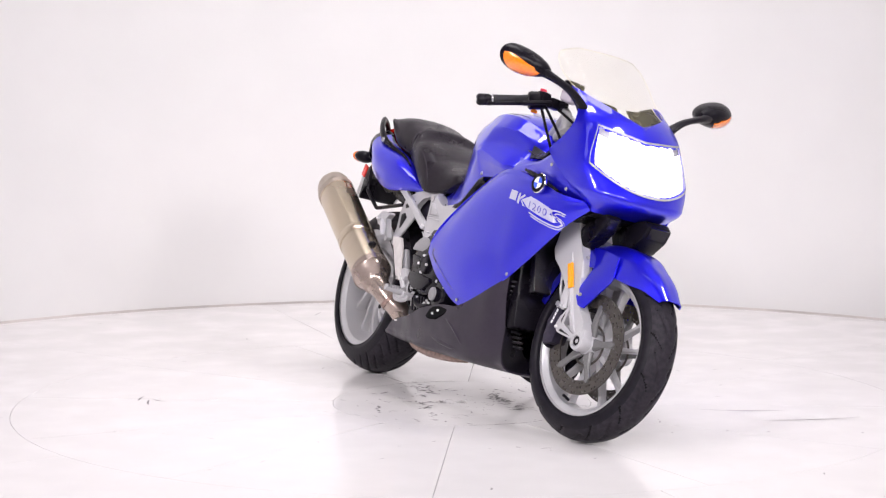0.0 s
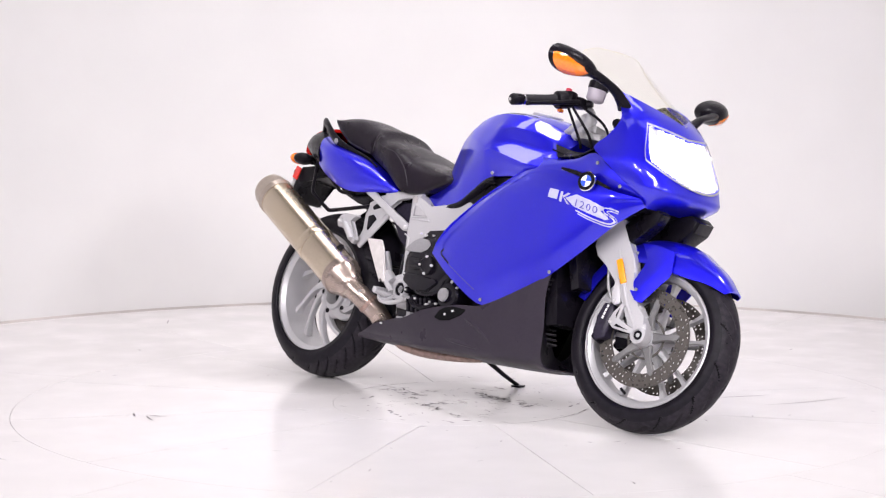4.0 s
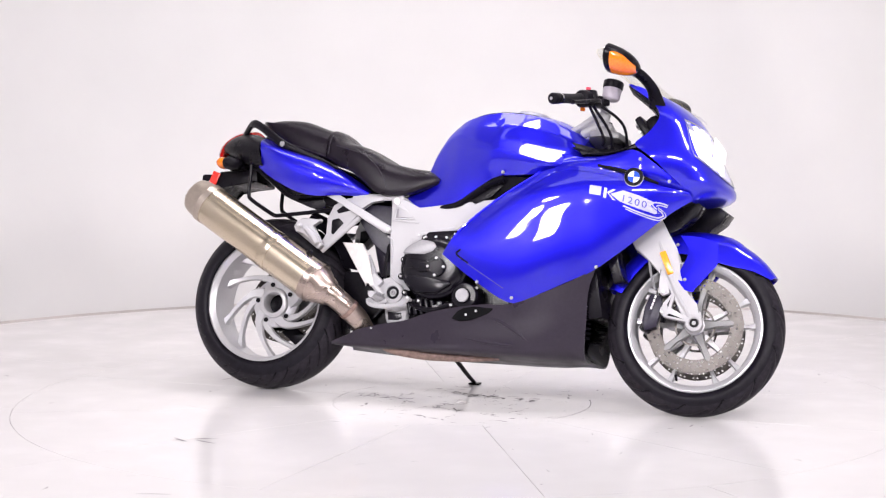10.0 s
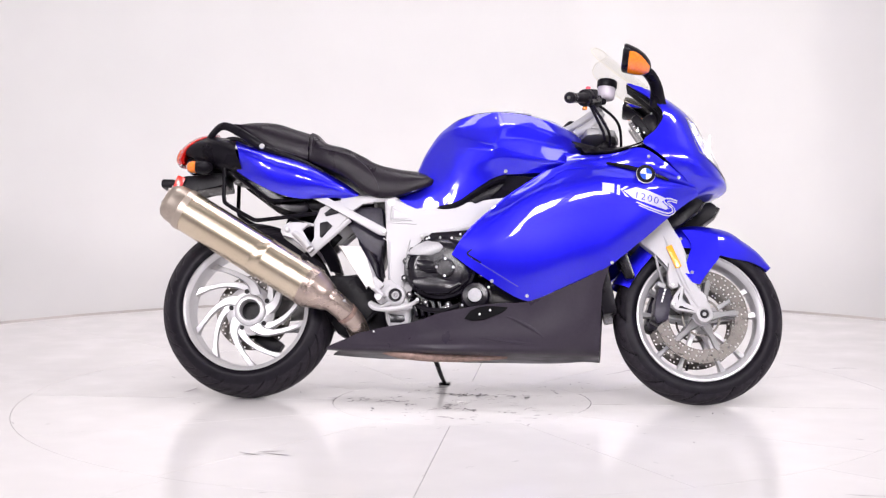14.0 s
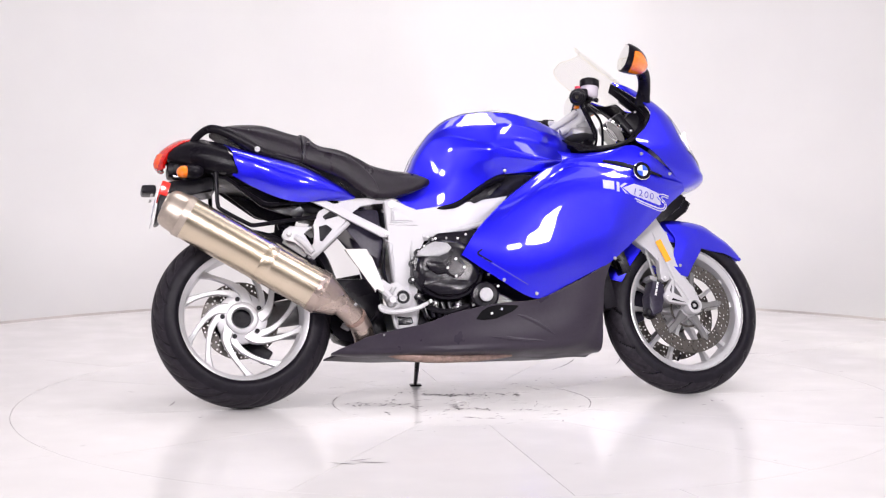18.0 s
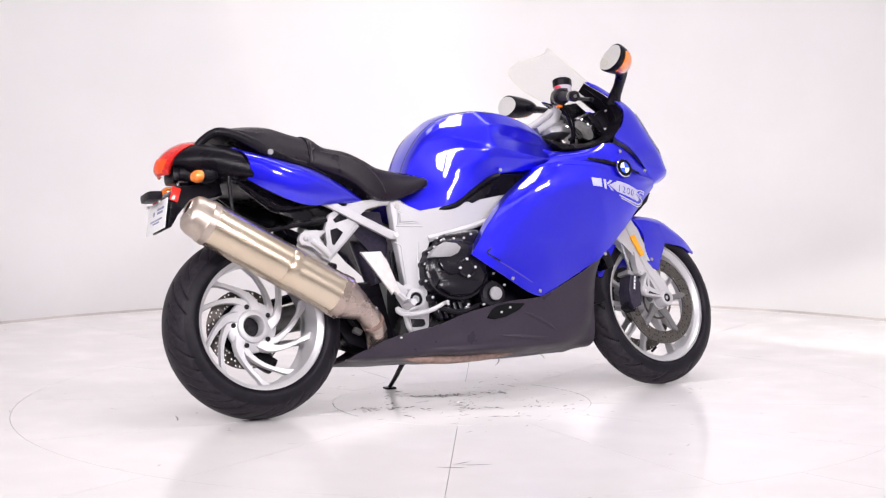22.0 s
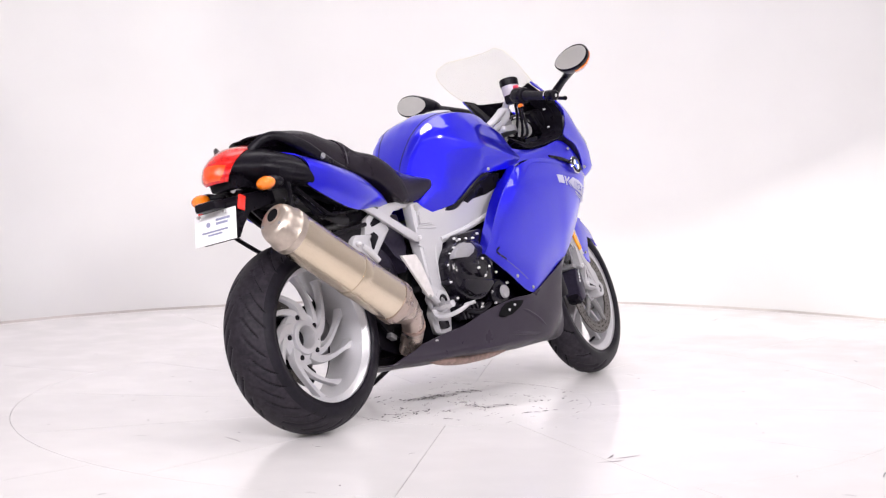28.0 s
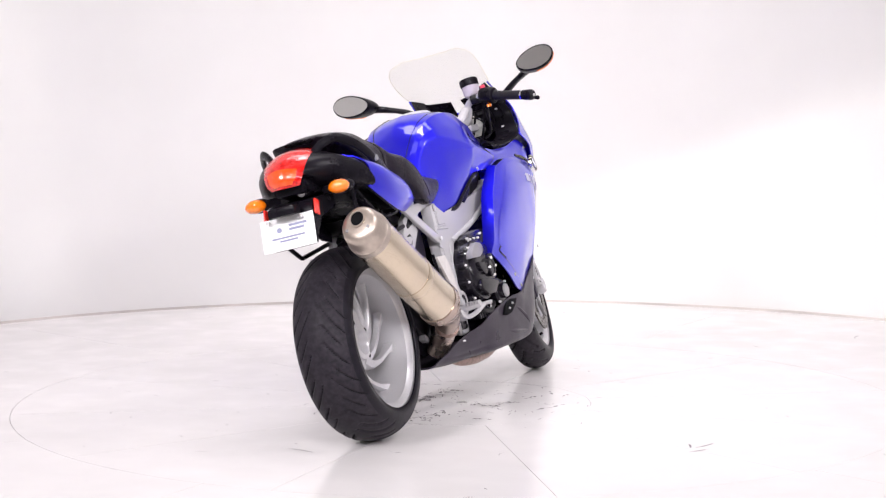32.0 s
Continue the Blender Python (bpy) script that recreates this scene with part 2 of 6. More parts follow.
def smooth_tab(z, zs, vs):
    """A value from a table, eased between its entries."""
    i = max(0, min(len(zs) - 2, int(np.searchsorted(zs, z)) - 1))
    q = [vs[max(0, i - 1)], vs[i], vs[i + 1], vs[min(len(vs) - 1, i + 2)]]
    t = min(1, max(0, (z - zs[i]) / (zs[i + 1] - zs[i])))
    a, b, c, d = q
    return 0.5 * (2 * b + (c - a) * t + (2 * a - 5 * b + 4 * c - d) * t * t + (3 * b - a - 3 * c + d) * t ** 3)
# ---------------------------------------------------------------- the studio
RW, YB, ZC = 2.88, -9.5, 4.6          # radius of the curved wall, back wall, ceiling


def wall_line(r):
    line = [(-r, -1.6)] + [(r * math.cos(a), r * math.sin(a)) for a in np.linspace(math.pi, 0, 73)] + [(r, -1.6)]
    return line


def room():
    bm = bmesh.new()
    inn, out = wall_line(RW), wall_line(RW + 0.15)
    zs = [0.0] + list(np.linspace(0.02, ZC, 8))
    grid_in = [[bm.verts.new((x, y, z)) for x, y in inn] for z in zs]
    grid_out = [[bm.verts.new((x, y, z)) for x, y in out] for z in (0.0, ZC)]
    for a, b in zip(grid_in, grid_in[1:]):
        for i in range(len(inn) - 1):
            bm.faces.new((a[i], b[i], b[i + 1], a[i + 1]))
    for i in range(len(inn) - 1):
        bm.faces.new((grid_out[0][i], grid_out[0][i + 1], grid_out[1][i + 1], grid_out[1][i]))
        bm.faces.new((grid_in[-1][i], grid_out[1][i], grid_out[1][i + 1], grid_in[-1][i + 1]))
    # dark joint between wall and floor
    jb = bmesh.new()
    jl = [(2.872 * math.cos(a), 2.872 * math.sin(a)) for a in np.linspace(math.pi, 0, 73)]
    ja, jc = [jb.verts.new((x, y, 0.0)) for x, y in jl], [jb.verts.new((x, y, 0.009)) for x, y in jl]
    jd = [jb.verts.new((x * 1.004, y * 1.004, 0.009)) for x, y in jl]
    for i in range(72):
        jb.faces.new((ja[i], jc[i], jc[i + 1], ja[i + 1]))
        jb.faces.new((jc[i], jd[i], jd[i + 1], jc[i + 1]))
    tagged(part("baseboard", jb, GAP, None), "thin dark joint at the foot of the curved wall", "baseboard", kind="structure")
    tagged(part("wall_curved", bm, WALL, None), "white painted curved studio wall, seamless and bright", "wall", kind="structure")
    tagged(part("wall_back", block(2 * RW + 0.3, 0.15, ZC, 0, pose(0, YB - 0.08, ZC / 2)), BACKWALL, None), "plain cream studio wall behind the viewpoint", "wall", kind="structure")
    tagged(part("ceiling", block(2 * RW + 0.3, RW - YB + 0.3, 0.12, 0, pose(0, (RW + YB) / 2, ZC + 0.07)), DARKWALL, None), "plain grey studio ceiling", "ceiling", kind="structure")
    for name, x in (("wall_left", -RW - 0.08), ("wall_right", RW + 0.08)):
        tagged(part(name, block(0.15, -1.6 - YB, ZC, 0, pose(x, (YB - 1.6) / 2, ZC / 2)), WALL, None), "plain white studio side wall", "wall", kind="structure")
    # outer floor, with the round opening of the turntable
    bm = bmesh.new()
    rim = [(2.845 * math.cos(a), 2.845 * math.sin(a)) for a in np.linspace(0, 2 * math.pi, 96, endpoint=False)]
    edge = []
    for x, y in rim:
        k = 1e9
        for n, d in (((1, 0), RW), ((-1, 0), RW), ((0, 1), RW + 0.02), ((0, -1), -YB)):
            c = x * n[0] + y * n[1]
            if c > 1e-9:
                k = min(k, d / c)
        edge.append((x * k, y * k))
    R = [[bm.verts.new((x, y, z)) for x, y in ring] for ring, z in ((rim, -0.03), (rim, 0.0), (edge, 0.0))]
    n = len(rim)
    for a, b in zip(R, R[1:]):
        for i in range(n):
            bm.faces.new((a[i], a[(i + 1) % n], b[(i + 1) % n], b[i]))
    tagged(part("floor", bm, FLOOR, None), "glossy white painted studio floor round the turntable", "floor", kind="structure")
    tagged(part("sub_floor", block(2 * RW + 0.3, RW - YB + 0.3, 0.05, 0, pose(0, (RW + YB) / 2, -0.06)), SEAM, None), "dark floor slab under the turntable", "floor", kind="structure")


room()


def sector(r0, r1, a0, a1, gap=0.0009, ring=0.0004, z0=-0.03):
    """A floor panel between two radii and two angles, with a narrow joint round it."""
    n = max(3, int((a1 - a0) / 3) + 1)
    ang = lambda r, a, side: a + side * math.degrees(gap / r)
    inner = [(r0 + ring, ang(r0, a, e)) for a, e in zip(np.linspace(a0, a1, n), np.linspace(1, -1, n))] if r0 > 0 else []
    outer = [(r1 - ring, ang(r1, a, e)) for a, e in zip(np.linspace(a0, a1, n), np.linspace(1, -1, n))]
    loop = outer + inner[::-1]
    pts = [(r * math.cos(radians(a)), r * math.sin(radians(a))) for r, a in loop]
    bm = bmesh.new()
    lo, hi = [bm.verts.new((x, y, z0)) for x, y in pts], [bm.verts.new((x, y, 0)) for x, y in pts]
    bm.faces.new(hi)
    for i in range(len(pts)):
        k = (i + 1) % len(pts)
        bm.faces.new((lo[i], lo[k], hi[k], hi[i]))
    return bm


def turntable():
    tt = tagged(new("turntable"), "round white painted turntable with panel joints and scuffs", "turntable")
    part("deck_base", lathe([(-0.034, 2.83), (-0.012, 2.83), (-0.012, 0.02)], 96, "z"), SEAM, tt)
    part("centre_panel", lathe([(-0.03, 0.4431), (0.0, 0.4431), (0.0, 0.019), (-0.03, 0.019)], 72, "z", closed=True), FLOOR, tt)
    part("centre_plug", lathe([(-0.008, 0.0112), (-0.003, 0.0112), (-0.003, 0.002)], 16, "z"), SEAM, tt)
    for k in range(12):
        part("floor_panel", sector(0.4435, 1.5225, -29 + 30 * k, 1 + 30 * k), FLOOR, tt)
    cuts = [-153, -117, -77.5, -41, -5, 31, 67, 103, 139, 173, 207]
    for a0, a1 in zip(cuts, cuts[1:]):
        part("outer_panel", sector(1.5235, 2.838, a0, a1), FLOOR, tt)
    return tt


turn_table = turntable()
# ---------------------------------------------------------------- the motorcycle, built upright: x ahead, y to its left, z up
bike = tagged(new("motorcycle"), "blue sport touring motorcycle with silver frame leaning on its side stand", "motorcycle")
AXLE_R = Vector((-0.747, 0.0, 0.3095))
AXLE_F = Vector((0.806, 0.0, 0.294))
HEAD = Vector((0.760, 0.0, 0.300))
STEER = Matrix.Translation(HEAD) @ Matrix.Rotation(radians(11.3), 4, Vector((-0.44, 0, 0.90))) @ Matrix.Translation(-HEAD)


def both(fn):
    fn(-1)
    fn(1)


def sided(pts, s):
    """Points drawn for the right side (y negative), put on side s; the body narrows a little downwards and to the rear."""
    return [(x, (y + 0.043 - 0.031 * z + 0.014 * x) * -s if y else 0.0, z + 0.005) for x, y, z in pts]


# ------------------------------------------------ wheels
def tyre_mesh(R, w, rim_r, crown, grooves, nseg=560, nprof=44):
    """A tyre with its tread cut in: grooves(angle, across) gives the depth, 0 to 1."""
    prof = [(-w * 0.80, rim_r), (-w * 0.90, rim_r + 0.010), (-w * 0.97, R - crown - 0.016)]
    for a in np.linspace(-88, 88, nprof):
        prof.append((w * math.sin(radians(a)), R - crown + crown * math.cos(radians(a))))
    prof += [(w * 0.97, R - crown - 0.016), (w * 0.90, rim_r + 0.010), (w * 0.80, rim_r), (w * 0.7, rim_r - 0.004), (-w * 0.7, rim_r - 0.004)]
    prof = np.array(prof)
    th = np.linspace(0, 2 * math.pi, nseg, endpoint=False)
    T, Pr = np.meshgrid(th, np.arange(len(prof)), indexing="ij")
    y, r = prof[Pr, 0], prof[Pr, 1].copy()
    s = y / w
    on = (Pr >= 3) & (Pr < 3 + nprof)
    r -= np.where(on, 0.006 * grooves(T, s), 0)
    co = np.stack([r * np.cos(T), y, r * np.sin(T)], -1).reshape(-1, 3)
    n = len(prof)
    i, j = np.meshgrid(np.arange(nseg), np.arange(n), indexing="ij")
    i2, j2 = (i + 1) % nseg, (j + 1) % n
    faces = np.stack([i * n + j, i2 * n + j, i2 * n + j2, i * n + j2], -1).reshape(-1, 4)
    me = bpy.data.meshes.new("tyre")
    me.from_pydata(co.tolist(), [], faces.tolist())
    me.polygons.foreach_set("use_smooth", [True] * len(me.polygons))
    me.materials.append(RUBBER)
    me.materials.append(HOLLOW_SHADE)
    # faces deep in a groove get their shade as a near-black material
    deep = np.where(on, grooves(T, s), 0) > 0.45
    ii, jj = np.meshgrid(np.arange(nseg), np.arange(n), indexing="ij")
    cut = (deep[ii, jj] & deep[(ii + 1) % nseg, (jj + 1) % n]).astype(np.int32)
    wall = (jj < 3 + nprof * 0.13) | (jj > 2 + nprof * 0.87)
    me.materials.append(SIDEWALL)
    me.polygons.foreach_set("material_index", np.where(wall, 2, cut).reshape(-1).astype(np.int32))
    return me


def band(d, half):
    return np.clip(1.6 - np.abs(d) / half * 1.6, 0, 1)


def rear_tread(T, s):
    """Thin swept grooves: short ones across the shoulders, long ones along the middle, mirrored and shifted."""
    out = np.zeros_like(T)
    a = np.abs(s)
    for side, shift in ((1, 0.0), (-1, 0.5)):
        m = (s * side > 0)
        w = T * 34 / (2 * math.pi) + shift - 2.7 * a ** 0.9
        d = np.abs(w - np.floor(w + 0.5))
        k = np.floor(w + 0.5) % 34 % 4
        lo, hi = 0.10 + 0.13 * (k % 2) + 0.10 * (k > 1), 0.92 - 0.09 * ((k * 2) % 3)
        thin = 0.135 * np.clip(np.minimum(a - lo, hi - a) / 0.07, 0.25, 1)
        out = np.maximum(out, np.where(m & (a > lo) & (a < hi), np.clip(1.6 - d / thin * 1.6, 0, 1), 0))
    return out


def front_tread(T, s):
    out = np.zeros_like(T)
    n, a = 13, np.abs(s)
    for side, shift in ((1, 0.0), (-1, 0.5)):
        u = (T * n / (2 * math.pi) + shift) % 1.0
        m = (s * side > 0)
        for off, lo, hi, lean in ((0.0, 0.06, 0.70, 1.1), (0.45, 0.35, 0.90, 0.7)):
            c = (u + off - lean * a) % 1.0
            d = np.minimum(c, 1 - c)
            out = np.maximum(out, np.where(m & (a > lo) & (a < hi), band(d, 0.08), 0))
    return out


def rim_mesh(w, r_out, r_in):
    """The rim's ring: flanges, bead seats and drop centre."""
    pr = [(-w, r_out), (-w + 0.005, r_out + 0.002), (-w + 0.009, r_out - 0.003), (-w + 0.014, r_out - 0.014), (-w * 0.5, r_in + 0.010), (0, r_in + 0.006),
          (w * 0.5, r_in + 0.010), (w - 0.014, r_out - 0.014), (w - 0.009, r_out - 0.003), (w - 0.005, r_out + 0.002), (w, r_out),
          (w - 0.004, r_out - 0.012), (w - 0.016, r_out - 0.024), (w * 0.45, r_in), (0, r_in - 0.006), (-w * 0.45, r_in), (-w + 0.016, r_out - 0.024), (-w + 0.004, r_out - 0.012)]
    return lathe(pr, 96, "y", closed=True)


def disc_mesh(r0, r1, t, rows, n, hole):
    """A brake disc pierced by rows of holes."""
    bm = bmesh.new()
    dr = (r1 - r0) / rows
    for k in range(rows):
        for i in range(n):
            a0, a1 = 2 * math.pi * (i + 0.5 * (k % 2)) / n, 2 * math.pi * (i + 1 + 0.5 * (k % 2)) / n
            am, q0, q1 = (a0 + a1) / 2, r0 + dr * k, r0 + dr * (k + 1)
            qm = (q0 + q1) / 2
            P = lambda r, a: (r * math.cos(a), r * math.sin(a))
            outer = [P(q0, a0), P(qm, a0), P(q1, a0), P(q1, am), P(q1, a1), P(qm, a1), P(q0, a1), P(q0, am)]
            full = (i + k) % 3 == 2
            cx, cz = P(qm, am)
            if full:
                for y in (-t / 2, t / 2):
                    bm.faces.new([bm.verts.new((x, y, z)) for x, z in outer])
                continue
            ring = []
            for x, z in outer:
                l = math.hypot(x - cx, z - cz)
                ring.append((cx + (x - cx) / l * hole, cz + (z - cz) / l * hole))
            F = [[bm.verts.new((x, y, z)) for x, z in loop] for loop in (outer, ring) for y in (-t / 2, t / 2)]
            for j in range(8):
                l = (j + 1) % 8
                bm.faces.new((F[0][j], F[0][l], F[2][l], F[2][j]))
                bm.faces.new((F[1][j], F[3][j], F[3][l], F[1][l]))
                bm.faces.new((F[2][j], F[2][l], F[3][l], F[3][j]))
    for r in (r0, r1):
        m = 2 * n
        ring = [[bm.verts.new((r * math.cos(2 * math.pi * i / m), y, r * math.sin(2 * math.pi * i / m))) for i in range(m)] for y in (-t / 2, t / 2)]
        for i in range(m):
            bm.faces.new((ring[0][i], ring[0][(i + 1) % m], ring[1][(i + 1) % m], ring[1][i]))
    return bm


def swirl(points, width, depth, y0):
    """A spoke: points (radius, degrees) from hub to rim, flat in the wheel's plane."""
    p = crv([(r * math.cos(radians(a)), y, r * math.sin(radians(a))) for (r, a), y in zip(points, y0)], 14)
    t = np.gradient(p, axis=0)
    t[:, 1] = 0
    t /= np.linalg.norm(t, axis=1, keepdims=True)
    n = np.stack([t[:, 2], np.zeros(len(p)), -t[:, 0]], 1)
    rs = []
    for k in range(len(p)):
        w = np.interp(k / (len(p) - 1), np.linspace(0, 1, len(width)), width) / 2
        d = np.interp(k / (len(p) - 1), np.linspace(0, 1, len(depth)), depth) / 2
        Y = np.array((0, 1.0, 0))
        rs.append([p[k] + n[k] * w * 0.7 - Y * d, p[k] + n[k] * w - Y * d * 0.4, p[k] + n[k] * w + Y * d * 0.6, p[k] + n[k] * w * 0.6 + Y * d,
                   p[k] - n[k] * w * 0.6 + Y * d, p[k] - n[k] * w + Y * d * 0.6, p[k] - n[k] * w - Y * d * 0.4, p[k] - n[k] * w * 0.7 - Y * d])
    return rings(rs)


def rear_wheel():
    at = Matrix.Translation(AXLE_R)
    wh = part("rear_wheel", rim_mesh(0.086, 0.226, 0.200), WHEEL, bike, "silver painted cast alloy wheel")
    wh.matrix_basis = at @ Matrix.Rotation(radians(20), 4, "Y")
    for e in (-1, 1):
        part("rim_lip", lathe([(0.0865 * e, 0.2245), (0.0872 * e, 0.2225), (0.0872 * e, 0.2200), (0.0800 * e, 0.2185), (0.0800 * e, 0.2245)], 96, "y", closed=True), LIP, wh, "bright machined rim lip")
    ty = new("tyre", tyre_mesh(0.3055, 0.096, 0.222, 0.070, rear_tread, 1100, 56))
    ty.parent = wh
    tagged(ty, "worn black rubber tyre with swept tread grooves")
    part("hub", lathe([(0.09, 0.034), (0.09, 0.055), (0.06, 0.062), (0.035, 0.080), (0.014, 0.088), (0.004, 0.086), (-0.002, 0.076), (-0.004, 0.056), (-0.014, 0.053), (-0.017, 0.048), (-0.017, 0.038), (-0.010, 0.034)], 48, "y", closed=True), WHEEL, wh)
    # black disc across the bore paints the dark of the axle hole
    part("hub_plug", lathe([(0.030, 0.0338), (0.036, 0.0338)], 24, "y"), BLACK, wh)
    # five arms, each forking into a curved and a straight spoke
    shapes = (swirl([(0.056, 92), (0.088, 107), (0.118, 124), (0.150, 138), (0.180, 147), (0.206, 152)], (0.048, 0.034, 0.021, 0.017, 0.017, 0.034), (0.034, 0.030, 0.026, 0.024, 0.026, 0.040), (0.010, 0.006, 0.000, -0.004, -0.006, -0.008)),
              swirl([(0.066, 112), (0.094, 134), (0.128, 156), (0.168, 173), (0.206, 184)], (0.040, 0.024, 0.017, 0.016, 0.030), (0.030, 0.026, 0.022, 0.022, 0.034), (0.014, 0.010, 0.006, 0.002, -0.002)))
    for bm in shapes:
        sp = part("spoke", bm, WHEEL, wh)
        for k in range(1, 5):
            share(sp, wh, Matrix.Rotation(-radians(72 * k), 4, "Y"))
    bo = None
    for k in range(5):
        m = Matrix.Rotation(-radians(72 * k + 122), 4, "Y") @ pose(0.067, -0.003, 0)
        if bo is None:
            bo = part("wheel_bolt", lathe([(-0.003, 0.0085), (0.004, 0.0085)], 12, "y"), BLACK, wh, "black wheel bolt in the hub")
            bo.matrix_basis = m
        else:
            share(bo, wh, m)
    part("brake_disc", disc_mesh(0.088, 0.133, 0.005, 3, 54, 0.0036), DISC, wh, "drilled steel brake disc", m=pose(0, 0.072, 0))
    part("disc_carrier", lathe([(0.064, 0.035), (0.064, 0.092), (0.074, 0.092), (0.074, 0.035)], 32, "y", closed=True), BLACK, wh)
    return wh


rear_wheel()


def front_wheel():
    wh = part("front_wheel", rim_mesh(0.052, 0.222, 0.197), WHEEL, bike, "silver painted cast alloy front wheel turned to its left")
    wh.matrix_basis = STEER @ Matrix.Translation(AXLE_F)
    for e in (-1, 1):
        part("rim_lip", lathe([(0.0525 * e, 0.2205), (0.0532 * e, 0.2185), (0.0532 * e, 0.2158), (0.0460 * e, 0.2140), (0.0460 * e, 0.2205)], 96, "y", closed=True), LIP, wh, "bright machined rim lip")
    ty = new("tyre", tyre_mesh(0.2935, 0.061, 0.219, 0.052, front_tread, 480, 36))
    ty.parent = wh
    tagged(ty, "worn black rubber tyre with swept tread grooves")
    part("hub", lathe([(-0.07, 0.012), (-0.07, 0.032), (-0.045, 0.040), (0.045, 0.040), (0.07, 0.032), (0.07, 0.012)], 32, "y"), WHEEL, wh)
    sp = None
    for k in range(5):
        for off in (-13, 13):
            m = Matrix.Rotation(-radians(72 * k + off + 20), 4, "Y")
            if sp is None:
                sp = part("spoke", swirl([(0.036, 0), (0.10, 0), (0.16, 0), (0.202, 0)], (0.026, 0.015, 0.013, 0.026), (0.045, 0.03, 0.026, 0.040), (0, 0, 0, 0)), WHEEL, wh)
                sp.matrix_basis = m
            else:
                share(sp, wh, m)
    for s in (-1, 1):
        d = part("brake_disc", disc_mesh(0.115, 0.160, 0.005, 3, 66, 0.0036), DISC, wh, "drilled steel brake disc", m=pose(0, 0.066 * s, 0))
        arm = None
        for k in range(5):
            m = Matrix.Rotation(-radians(72 * k + 8), 4, "Y")
            if arm is None:
                arm = part("disc_arm", swirl([(0.03, 0), (0.075, 0), (0.118, 0)], (0.038, 0.019, 0.023), (0.020, 0.014, 0.010), (0.058 * s, 0.066 * s, 0.068 * s)), ARM, wh, "silver disc carrier arm")
                arm.matrix_basis = m
                rv = part("rivet", lathe([(-0.006, 0.007), (0.006, 0.007)], 12, "y"), ARM, wh)
                rv.matrix_basis = m @ pose(0.121, 0.068 * s, 0)
            else:
                share(arm, wh, m)
                share(rv, wh, m @ pose(0.121, 0.068 * s, 0))
        part("tone_ring", lathe([(0.052 * s, 0.060), (0.052 * s, 0.067), (0.055 * s, 0.067), (0.055 * s, 0.060)], 48, "y", closed=True), DISC, wh)
    return wh


front_wheel()


